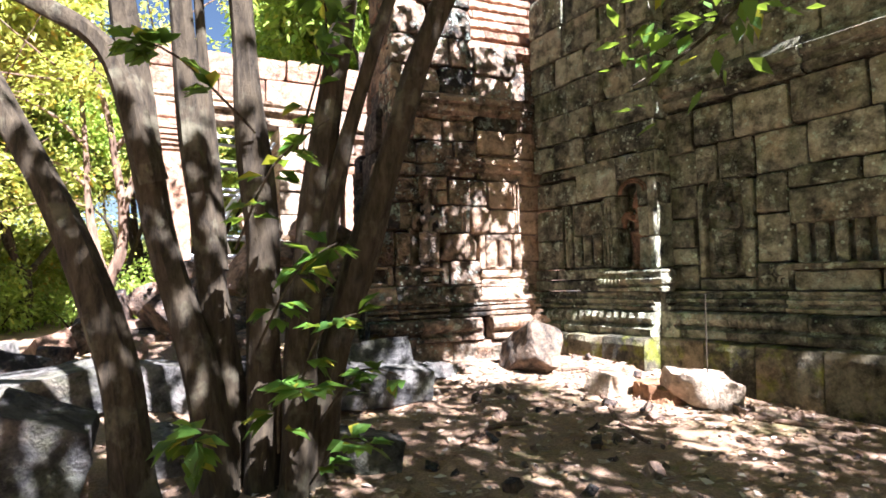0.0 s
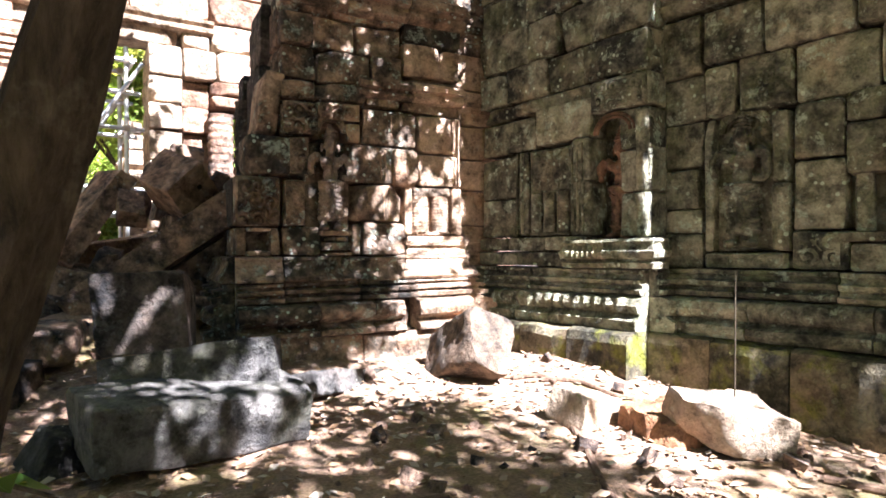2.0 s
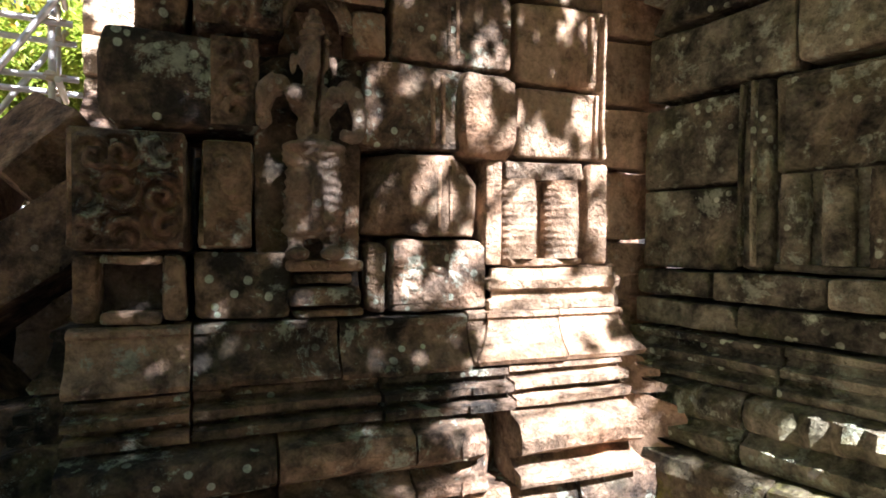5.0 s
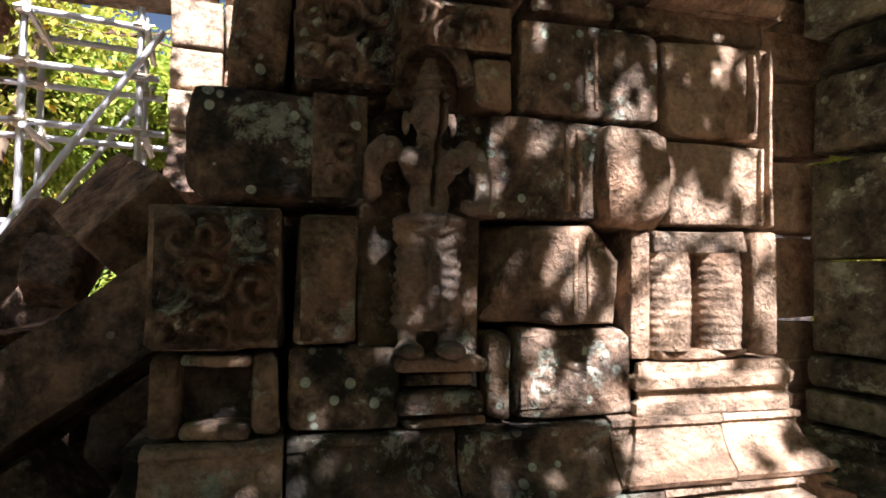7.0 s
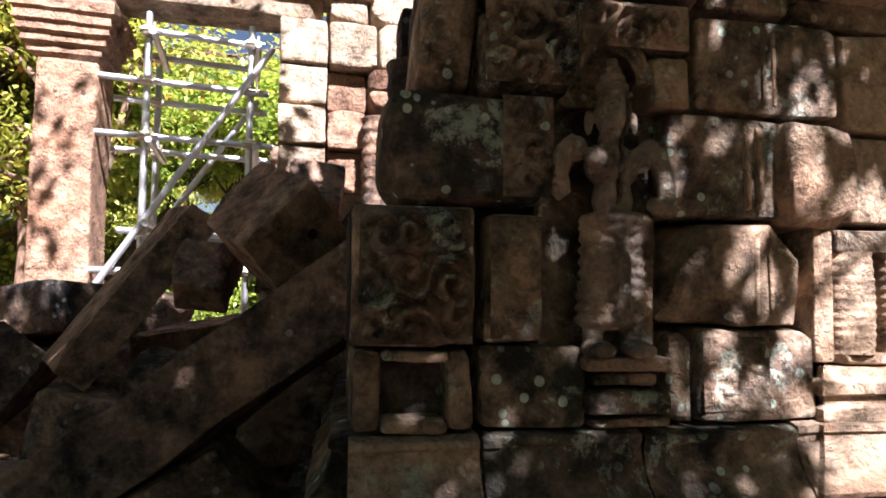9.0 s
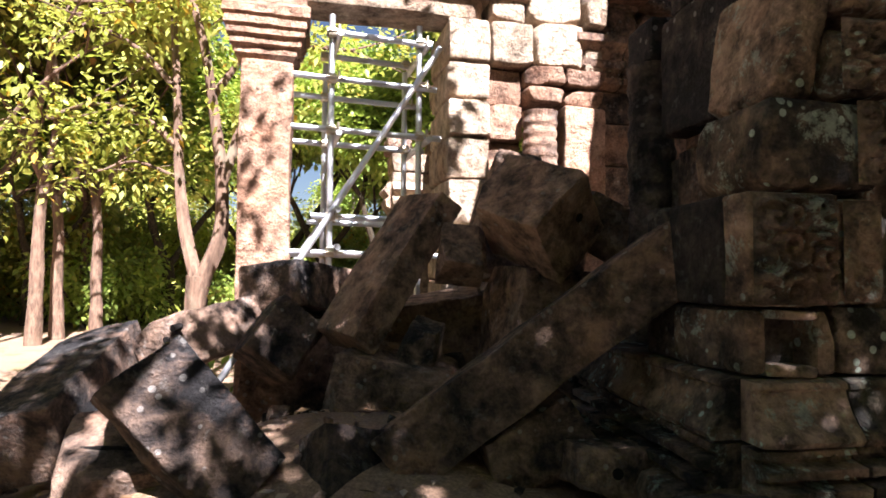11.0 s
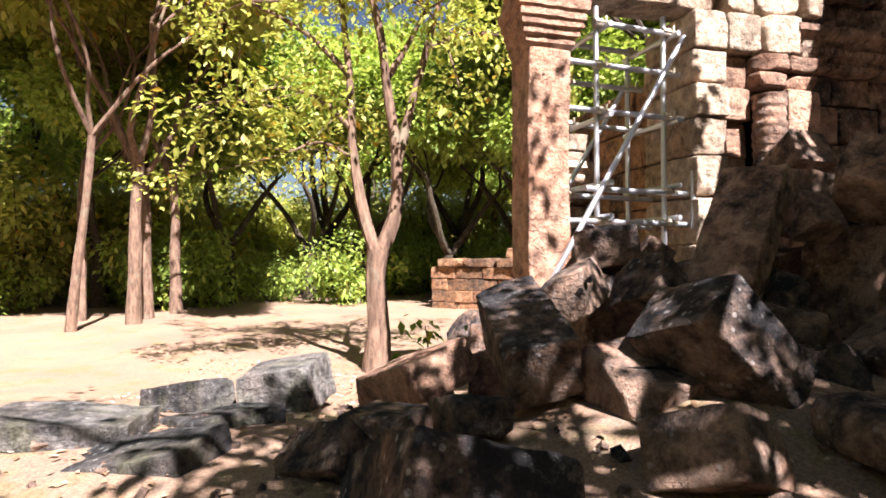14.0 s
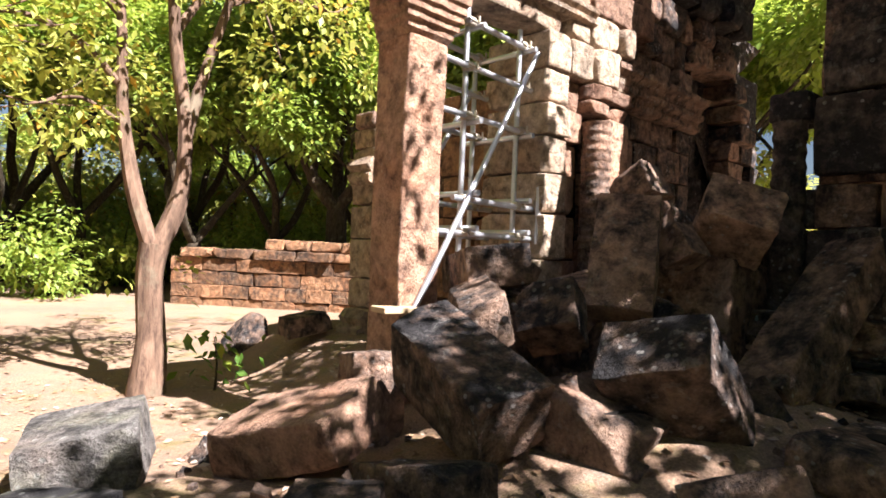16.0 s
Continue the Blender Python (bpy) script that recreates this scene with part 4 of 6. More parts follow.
# the wall behind the scaffold, seen through the porch
R = Wall(*P.at(0.2, -3.2, 0).xy, 13, 1)
courses(R, porch, PINK, 2.75, 5.5, [0.4, 0.8, 1.2, 1.6, 2.0, 2.35], 0.45, 0.0, 0.05, 96, 0.5, 0.03, 0.014, 0.15)
courses(R, porch, PINK, 3.2, 5.5, [2.35, 2.7], 0.4, -0.05, 0.07, 97, 0.5, 0.04, 0.02, 0.2)
S = Wall(*P.at(2.1, -0.8, 0).xy, 103, -1)
courses(S, porch, LATERITE, 0.0, 2.4, [0.4, 0.9, 1.4, 1.9, 2.4, 2.9, 3.4], 0.5, 0.0, 0.03, 98, 0.5)
# ---- pilaster standing beyond the pillar ----
F = Wall(-1.30, 11.8, 13, 1)
ruin_pier = empty("ruined_pier", "tall broken pale sandstone pier beyond the porch", "ruin")
courses(F, ruin_pier, PALE, 0.36, 0.86, [0.30, 0.7, 1.1, 1.6, 2.05, 2.45, 2.8, 3.05], 0.5, 0.0, 0.02, 101, 0.5, 0.02, 0.012, 0.1)
block(F, ruin_pier, FALLEN, 0.30, 0.62, 3.05, 3.26, 0.03, 0.4, 0.03, 0.02, 104, chip=0.2)
sweep(F, ruin_pier, PALE, [(0.36, -0.5), (0.36, 0.0), (0.86, 0.0)], [(0.2, 0.16), (0.45, 0.16), (0.5, 0.08), (0.58, 0.12), (0.68, 0.03)], [0, 0.5, 1.0], "moulding_stone", 0.012, 102)
sweep(F, ruin_pier, PALE, [(0.36, -0.5), (0.36, 0.0), (0.86, 0.0)], [(2.3, 0.0), (2.35, 0.06), (2.43, 0.08), (2.48, 0.03), (2.56, 0.10), (2.66, 0.03)], [0, 0.5, 1.0], "moulding_stone", 0.012, 103)

# ---- enclosure wall of laterite in the distance ----
L = Wall(-2.6, 21.8, -36, 1)
enclosure = empty("enclosure_wall", "low ruined red laterite enclosure wall", "wall", kind="structure")
courses(L, enclosure, LATERITE, 0.0, 8.0, [-0.4, 0.0, 0.35, 0.7, 1.05], 0.75, 0.0, 0.03, 111, 0.7, 0.012, 0.018, 0.06)
courses(L, enclosure, LATERITE, 0.3, 8.0, [1.05, 1.3], 0.9, 0.12, 0.06, 112, 0.8, 0.03, 0.025, 0.12)
courses(L, enclosure, LATERITE, 2.6, 8.0, [1.3, 1.58], 0.8, 0.02, 0.10, 113, 0.8, 0.04, 0.03, 0.15)

# ---- scaffold of steel tubes under the lintel ----
scaffold = empty("scaffold", "galvanised steel tube scaffold propping the lintel", "scaffold", at=(0, 0, 0))
C = Wall(-1.21, 9.21, 17, 1)


def pole(a, b, name="scaffold_tube"):
    bm = bmesh.new()
    tube(bm, [a, b], [0.0255, 0.0255], 14, 0, 1)
    return part(name, bm, TUBE, scaffold, "", True)


def clamp(wall, u, w, z):
    bm = bmesh.new()
    rounded_box(bm, (0.085, 0.09, 0.075), wall.m @ Matrix.Translation((u, w, z)), 0.02, 0.05, 0.004, u + z)
    tube(bm, [wall.at(u + 0.05, w + 0.06, z - 0.02), wall.at(u + 0.05, w + 0.06, z + 0.05)], [0.011, 0.011], 8)
    tube(bm, [wall.at(u - 0.05, w + 0.05, z), wall.at(u + 0.10, w + 0.05, z)], [0.009, 0.009], 8)
    bmesh.ops.recalc_face_normals(bm, faces=bm.faces)
    return part("coupler", bm, COUPLER, scaffold, "zinc scaffold coupler with bolts")


FRONT, BACK = 0.0, -0.55
for w, lean in ((FRONT, 0.0), (BACK, 0.04)):
    for u in (0.0, 0.74):
        pole(C.at(u, w, 0.45), C.at(u, w, 3.62 if w == FRONT else 3.4))
    for z, u0, u1 in ((1.66, -0.35, 0.98), (1.95, -0.15, 1.0), (2.66, -0.35, 0.92), (3.08, -0.32, 0.88), (3.46, -0.05, 0.80)):
        pole(C.at(u0, w + 0.05, z), C.at(u1, w + 0.05, z - 0.015))
        for u in (0.0, 0.74):
            clamp(C, u, w + 0.03, z)
for z in (1.70, 2.00, 2.61, 3.42):
    for u in (0.0, 0.74):
        pole(C.at(u + 0.05, 0.16, z), C.at(u + 0.05, BACK - 0.12, z))
pole(C.at(-0.42, 0.10, 1.30), C.at(0.90, 0.10, 3.42), "brace_tube")
pole(C.at(-1.05, 0.10, 0.28), C.at(-0.42, 0.10, 1.30), "brace_tube")
pole(C.at(-0.30, BACK - 0.05, 1.5), C.at(0.80, BACK - 0.05, 3.2), "brace_tube")
pole(C.at(0.98, 0.12, 1.60), C.at(0.98, 0.12, 2.15))
bm = bmesh.new()
rounded_box(bm, (0.75, 0.16, 0.045), C.m @ Matrix.Translation((-0.62, 0.16, 1.04)) @ pose(0, 0, 0, 0, 3, 0), 0.008, 0.3, 0.002)
bmesh.ops.recalc_face_normals(bm, faces=bm.faces)
part("plank", bm, PLANK, scaffold, "pale wooden plank tied to the brace")

# the ringed door shaft behind the shrine's corner, coloured dark for shade
colonette(wall_a, AL2, 1.12, 0.07, 0.6, 2.62, 0.125, SHADE_CRUST)
block(AL2, wall_a, SHADE_CRUST, 0.97, 1.27, 2.62, 2.86, 0.14, 0.3, 0.03, 0.014, 3)

# chamber behind the doorway, back wall coloured near black for its darkness
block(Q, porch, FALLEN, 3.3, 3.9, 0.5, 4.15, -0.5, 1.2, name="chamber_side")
courses(Q, porch, SHADE_CRUST, 0.6, 5.2, [0.5, 1.1, 1.7, 2.3, 2.9, 3.5, 4.15, 4.8], 0.8, -1.7, 0.03, 130, 0.4)
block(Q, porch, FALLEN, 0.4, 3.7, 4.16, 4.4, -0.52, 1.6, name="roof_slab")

# ---- fallen blocks ----
def hewn(bm, size, seed, chip=0.16, amp=0.012, taper=0.0, skew=0.0, step=0.075, edge=0.014):
    """A broken squared block: a box with corners and edges split off by flat cuts, rims worn round, faces uneven."""
    rnd = random.Random(int(seed * 1000) + 7)
    h = Vector(size) / 2
    bmesh.ops.create_cube(bm, size=1.0)
    for v in bm.verts:
        v.co = Vector((v.co.x * size[0], v.co.y * size[1], v.co.z * size[2])) * rnd.uniform(0.96, 1.04)
        f = 1 - taper * (v.co.z / h.z * 0.5 + 0.5)
        v.co.x, v.co.y = v.co.x * f + skew * v.co.z, v.co.y * f
    for _ in range(5):
        n = Vector([rnd.choice((-1, 1)) * rnd.uniform(0.35, 1) if k else rnd.choice((-1, 1)) for k in range(3)])
        n[rnd.randrange(3)] *= rnd.choice((0.12, 0.25, 0.9))
        n = Vector((n.x / h.x, n.y / h.y, n.z / h.z)).normalized()
        reach = max(n.dot(v.co) for v in bm.verts)
        cut = bmesh.ops.bisect_plane(bm, geom=bm.verts[:] + bm.edges[:] + bm.faces[:], plane_co=n * (reach - rnd.uniform(0.15, 1.0) * chip * min(size)), plane_no=n, clear_outer=True)
        rim = [e for e in cut["geom_cut"] if isinstance(e, bmesh.types.BMEdge)]
        bmesh.ops.contextual_create(bm, geom=rim)
    bmesh.ops.remove_doubles(bm, verts=bm.verts, dist=0.012)
    bmesh.ops.bevel(bm, geom=bm.edges[:], offset=edge, segments=2, profile=0.6, affect="EDGES", clamp_overlap=True)
    for _ in range(4):
        bmesh.ops.triangulate(bm, faces=bm.faces)
        long = [e for e in bm.edges if e.calc_length() > step]
        if not long:
            break
        bmesh.ops.subdivide_edges(bm, edges=long, cuts=1)
    bmesh.ops.triangulate(bm, faces=bm.faces)
    off = Vector((seed * 7.13, seed * 3.7, seed * 5.9))
    for v in bm.verts:
        for f, k in ((3.1, 1.3), (9.0, 0.7), (24.0, 0.35)):
            q = v.co * f + off
            v.co = v.co + Vector((noise.noise(q), noise.noise(q + Vector((31, 0, 0))), noise.noise(q + Vector((0, 57, 0))))) * amp * k
    bmesh.ops.recalc_face_normals(bm, faces=bm.faces)


def fallen(name, at, size, rot, label, material=None, r=0.012, amp=0.010, seed=0.0, taper=0.0, chip=0.16, skew=0.0, group="fallen blocks of the porch", step=0.07, holes=()):
    """A fallen block; at is its centre. holes: (side, a, b, radius) small drilled sockets, drawn as black plugs."""
    m = pose(*at, *rot)
    bm = bmesh.new()
    hewn(bm, size, seed, chip, amp, taper, skew, step, r)
    bmesh.ops.transform(bm, matrix=m, verts=bm.verts)
    ob = thing(name, bm, material or FALLEN, label, "stone block", group, smooth=True)
    for face, a, b, rad in holes:
        n = {"x": Vector((size[0] / 2, a, b)), "-x": Vector((-size[0] / 2, a, b)), "-y": Vector((a, -size[1] / 2, b)), "z": Vector((a, b, size[2] / 2))}[face]
        d = {"x": Vector((1, 0, 0)), "-x": Vector((-1, 0, 0)), "-y": Vector((0, -1, 0)), "z": Vector((0, 0, 1))}[face]
        hb = bmesh.new()
        tube(hb, [m @ (n - d * 0.05), m @ (n + d * 0.008)], [rad, rad * 1.1], 12)
        part("socket", hb, SOCKET_SHADE, ob, "drilled lifting socket painted as a black plug of shade")
    return ob


# flat black that paints the shade inside holes, none of which are cut
_g = Graph("black_socket_shade")
SOCKET_SHADE = _g.done((0.012, 0.010, 0.009), 1.0)

BLOCKS = [
    # x, y, z, sx, sy, sz, rx, ry, rz, seed, taper, label
    (-2.17, 7.49, 0.85, 0.91, 0.4, 0.36, 13, 19, -84, 1.0, 0, "dark-topped sandstone block tipped on the sandy mound"),
    (-1.63, 7.02, 0.65, 0.45, 0.48, 0.32, 22, -5, 19, 2.0, 0, "cracked sandstone block half sunk in sand"),
    (-1.28, 6.87, 0.85, 0.66, 0.38, 0.53, 68, 49, 4, 3.0, 0, "gabled sandstone block leaning on the pile"),
    (-0.63, 6.86, 0.7, 0.39, 0.22, 0.3, -30, 14, 39, 4.0, 0, "small rounded sandstone lump on the sand"),
    (-0.43, 8.34, 0.84, 0.59, 0.51, 0.29, 7, -15, 15, 5.0, 0.1, "sandstone lump wedged in the rubble pile"),
    (-0.4, 7.75, 1.08, 0.24, 0.31, 0.29, 13, 15, -9, 5.5, 0.3, "angular sandstone fragment in the rubble pile"),
    (-1.71, 8.04, 1.11, 0.32, 0.73, 0.29, 8, -24, -26, 6.0, 0, "dark sandstone block with drilled sockets"),
    (-1.23, 7.9, 1.09, 0.34, 0.4, 0.36, -20, 38, 20, 7.0, 0, "dark sandstone block tilted against its neighbour"),
    (-1.24, 8.79, 1.36, 1.1, 0.47, 0.3, -6, 5, 71, 8.0, 0, "arched sandstone fragment on the rubble pile"),
    (-0.86, 8.85, 1.32, 0.3, 0.3, 0.32, 10, 30, 0, 8.5, 0.2, "pale sandstone fragment by the scaffold"),
    (0.21, 7.63, 1.81, 0.42, 0.52, 0.41, 23, 39, 57, 9.0, 0, "pitted sandstone block with a drilled hole, perched on rubble"),
    (0.2, 8.54, 2.11, 0.33, 0.36, 0.32, -29, 6, 9, 9.5, 0, "rounded sandstone block on top of the rubble"),
    (-0.18, 7.77, 1.6, 0.26, 0.23, 0.28, -35, 6, 0, 10.0, 0, "pale squared sandstone block in the pile"),
    (0.19, 8.48, 1.26, 0.87, 0.39, 0.24, 7, -7, 10, 11.0, 0, "moulded sandstone beam buried in the pile"),
    (0.13, 8.55, 1, 0.71, 0.37, 0.19, -0, -6, 3, 11.5, 0, "moulded sandstone beam low in the pile"),
    (0.75, 7.95, 1.72, 0.7, 0.4, 0.3, 10, 26, 10, 12.0, 0.1, "dark sandstone slab behind the pilaster"),
    (0.1, 6.95, 0.8, 0.5, 0.28, 0.3, 6, -28, 8, 13.0, 0.2, "dark weathered sandstone block under the beam"),
    (0.53, 6.94, 0.73, 0.72, 0.38, 0.18, -3, 3, 13, 14.0, 0.05, "flat sandstone slab with a small socket"),
    (-1.65, 6.22, 0.57, 0.3, 0.43, 0.28, -21, 19, 33, 15.0, 0, "low squared sandstone block on the path"),
    (-2.54, 7.16, 0.47, 0.3, 0.64, 0.19, -14, 6, 12, 16.0, 0, "low mossy sandstone slab sunk in sand"),
    (-2.7, 6.39, 0.33, 0.7, 0.33, 1.03, 65, 18, 16, 17.0, 0, "long dark sandstone slab lying on the path"),
    (-3.28, 6.87, 0.33, 0.28, 0.52, 0.26, -20, 44, 40, 18.0, 0, "squared sandstone block on the path"),
    (-2.98, 7.07, 0.46, 0.37, 0.38, 0.15, -5, 1, 57, 18.5, 0, "thin sandstone slab in the sand"),
    (-2.85, 8.04, 0.5, 0.5, 0.9, 0.28, -17, -17, 35, 19.0, 0, "long reddish sandstone slab propped at one end"),
    (-2.26, 8.50, 0.50, 0.36, 0.38, 0.62, -6, 0, -2, 19.5, 0.1, "dark sandstone block in the shade of the pile"),
    (-4.61, 8.56, 0.23, 0.73, 0.26, 0.26, -10, -12, -25, 20.0, 0, "grey sandstone slab at the edge of the clearing"),
    (-3.85, 8.56, 0.34, 0.56, 0.58, 0.34, 3, -9, -6, 21.0, 0, "wedge-shaped grey sandstone block by the clearing"),
    (-4.13, 7.9, 0.23, 0.62, 0.69, 0.17, -10, -1, 38, 22.0, 0, "long grey sandstone slab in the sand"),
    (-4.23, 7.04, 0.24, 0.79, 0.42, 0.25, 9, -11, -16, 23.0, 0, "broad grey sandstone slab with a dark stain"),
    (-4.9, 7.5, 0.34, 0.9, 0.5, 0.16, 0, 2, 4, 23.5, 0, "thin grey sandstone slab half buried"),
    (-3.67, 6.73, 0.15, 0.59, 0.44, 0.26, 2, -0, 26, 24.0, 0.05, "dark sandstone block with worn sockets"),
    (-0.75, 5.75, 0.42, 0.75, 0.35, 0.24, 4, 2, -6, 24.5, 0.1, "dark sandstone slab at the foot of the mound"),
]
BLOCKS += [
    (0.28, 8.45, 1.72, 0.75, 0.5, 0.5, 6, 8, 12, 70.0, 0.1, "dark sandstone block inside the rubble pile"),
    (-0.3, 8.45, 1, 0.9, 0.6, 0.7, 4, -8, 8, 71.0, 0.1, "dark sandstone block low in the rubble pile"),
    (0.45, 7.95, 1.1, 0.9, 0.6, 0.8, 0, 6, 14, 72.0, 0.05, "dark sandstone block under the pitted one"),
    (-1.2, 8.55, 0.85, 0.9, 0.5, 0.7, 2, 4, 10, 73.0, 0.1, "dark sandstone block under the arched fragment"),
    (-0.55, 7.75, 0.8, 0.7, 0.5, 0.5, 4, 10, -8, 74.0, 0.1, "shaded sandstone lump in the pile"),
    (-2.04, 13.85, 0.15, 0.62, 0.5, 0.62, 10, 12, 20, 75.0, 0.55, "pointed sunlit sandstone rock in the clearing"),
    (-1.62, 12.4, 0.48, 0.6, 0.4, 0.24, 2, -10, 10, 76.0, 0.1, "flat sunlit sandstone rock in the clearing"),
    (-2.75, 9.15, 0.12, 0.45, 0.3, 0.14, 0, 4, 16, 77.0, 0.1, "small sandstone slab by the forked tree"),
    (-3.15, 8.75, 0.17, 0.26, 0.24, 0.18, 10, 10, 40, 78.0, 0.2, "small yellowish stone by the forked tree"),
]
for x, y, z, sx, sy, sz, rx, ry, rz, seed, taper, label in BLOCKS:
    holes = ()
    if seed == 9.0:
        holes = (("-y", -0.02, 0.06, 0.022),)
    if seed == 6.0:
        holes = (("-y", 0.10, 0.02, 0.018), ("-y", 0.18, 0.06, 0.018))
    if seed == 14.0:
        holes = (("-y", -0.20, 0.0, 0.02),)
    if seed == 2.0:
        holes = (("-y", 0.06, 0.02, 0.022),)
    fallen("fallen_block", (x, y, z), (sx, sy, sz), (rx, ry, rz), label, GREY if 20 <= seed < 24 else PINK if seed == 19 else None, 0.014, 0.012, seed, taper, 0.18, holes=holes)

# the open split across the half-sunk block, its inner shade drawn as a black tube
for ob in [o for o in bpy.data.objects if o.get("label", "").startswith("cracked sandstone")]:
    m = pose(-1.63, 7.02, 0.65, 22, -5, 19)
    bm = bmesh.new()
    tube(bm, [m @ Vector(p) for p in ((-0.16, -0.02, 0.158), (-0.05, -0.06, 0.164), (0.06, -0.10, 0.162), (0.15, -0.19, 0.156), (0.17, -0.235, 0.05), (0.20, -0.24, -0.06))], [0.004, 0.010, 0.008, 0.012, 0.010, 0.004], 8, 0.4, 4)
    part("crack", bm, SOCKET_SHADE, ob, "open crack painted as a black line of shade")

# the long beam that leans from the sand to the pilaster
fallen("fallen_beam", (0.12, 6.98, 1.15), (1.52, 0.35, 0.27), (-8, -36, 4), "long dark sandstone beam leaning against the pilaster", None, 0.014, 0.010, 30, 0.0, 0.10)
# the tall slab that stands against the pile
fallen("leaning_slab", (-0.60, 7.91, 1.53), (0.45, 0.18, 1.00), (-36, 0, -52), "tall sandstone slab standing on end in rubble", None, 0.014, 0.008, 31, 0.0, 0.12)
# block with a round mortise
bm = bmesh.new()
rounded_box(bm, (0.86, 0.62, 0.22), pose(-0.68, 6.16, 0.62, 3, 2, 6), 0.06, 0.07, 0.016, 32)
bmesh.ops.recalc_face_normals(bm, faces=bm.faces)
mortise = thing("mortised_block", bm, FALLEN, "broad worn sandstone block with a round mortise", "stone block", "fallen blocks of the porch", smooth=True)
# black disc laid on top for the mortise's inner shade
bm = bmesh.new()
tube(bm, [(-0.66, 6.19, 0.66), (-0.655, 6.19, 0.735)], [0.10, 0.115], 20)
part("mortise", bm, SOCKET_SHADE, mortise, "round mortise painted as a black disc of shade")

# stones on the near path
G_NEAR = "stones on the sandy path"
fallen("fallen_block", (0.53, 4.86, 0.39), (1.00, 0.54, 0.29), (4, 3, 24), "big dark grey sandstone slab with chipped end", GREY, 0.016, 0.012, 40, 0.0, 0.16, group=G_NEAR)
fallen("fallen_block", (0.38, 3.78, 0.17), (0.48, 0.90, 0.20), (-10, 10, -8), "flat grey sandstone slab on the path", GREY, 0.014, 0.010, 41, 0.0, 0.1, group=G_NEAR)
fallen("fallen_block", (-0.03, 4.85, 0.24), (0.31, 0.3, 0.25), (6, 16, 34), "small grey wedge of sandstone", GREY, 0.018, 0.010, 42, 0.3, 0.1, group=G_NEAR)
fallen("fallen_block", (0.56, 5.52, 0.46), (0.86, 1.19, 0.30), (-10, -7, -4), "long grey sandstone course fallen along the wall foot", GREY, 0.014, 0.010, 43, 0.0, 0.10, group=G_NEAR)
fallen("fallen_block", (1.44, 5.80, 0.26), (1.07, 0.22, 0.16), (-17, 11, 49), "low grey sandstone slab at the wall foot", GREY, 0.014, 0.010, 44, 0.0, 0.10, group=G_NEAR)
# the block's shaded front is carried by its near-black colour
fallen("fallen_block", (0.27, 5.38, 0.85), (0.43, 0.72, 0.42), (-7, -3, 1), "squared crusted sandstone block coloured black for its shade", SHADE_CRUST, 0.02, 0.010, 45, 0.0, 0.08, group=G_NEAR)
fallen("pointed_boulder", (2.37, 5.80, 0.42), (0.36, 0.68, 0.44), (-27, 22, 2), "pointed grey-brown boulder standing in the sand", BOULDER, 0.02, 0.022, 46, 0.0, 0.25, group=G_NEAR)
fallen("fallen_block", (3.07, 4.02, 0.31), (0.52, 0.42, 0.24), (9, 7, -9), "pale sunlit sandstone block on red earth", PALE, 0.05, 0.03, 47, 0.1, 0.4, group=G_NEAR)
fallen("fallen_block", (3.02, 4.30, 0.20), (0.60, 0.44, 0.26), (0, -4, 4), "crumbling reddish laterite block in the sand", LATERITE, 0.018, 0.035, 48, 0.1, 0.3, group=G_NEAR)
fallen("fallen_block", (2.62, 4.62, 0.27), (0.34, 0.30, 0.20), (6, 8, 20), "rounded sandstone block in the sand", PALE, 0.018, 0.02, 49, 0.1, 0.2, group=G_NEAR)
# stones seen behind the many-stemmed tree
for k, (x, y, z, sx, sy, sz, rx, ry, rz) in enumerate(((-1.32, 3.42, 0.36, 0.52, 0.42, 0.52, 10, 22, 20), (-1.9, 5.15, 0.42, 0.9, 0.5, 0.34, 6, -8, 12), (-1.0, 5.25, 0.40, 0.7, 0.5, 0.36, -6, 8, -14), (-0.72, 3.78, 0.24, 0.5, 0.4, 0.22, 8, 6, 10), (-2.35, 3.2, 0.30, 0.6, 0.5, 0.36, 4, 12, 30))):
    fallen("fallen_block", (x, y, z), (sx, sy, sz), (rx, ry, rz), "blue-grey sandstone block heaped behind the tree", GREY, 0.018, 0.016, 60 + k, 0.08, 0.14, group="heaped grey blocks behind the tree")

# ---- trees ----
def leaf(bm, p, d, up, length, width):
    """A folded leaf of four triangles."""
    side = d.cross(up)
    if side.length < 1e-4:
        side = Vector((1, 0, 0))
    side.normalize()
    up = side.cross(d)
    a, tip = bm.verts.new(p), bm.verts.new(p + d * length - up * length * 0.12)
    mid = bm.verts.new(p + d * length * 0.5)
    l = bm.verts.new(p + d * length * 0.5 + side * width * 0.5 + up * width * 0.16)
    r = bm.verts.new(p + d * length * 0.5 - side * width * 0.5 + up * width * 0.16)
    bm.faces.new((a, l, mid)), bm.faces.new((l, tip, mid)), bm.faces.new((a, mid, r)), bm.faces.new((mid, tip, r))


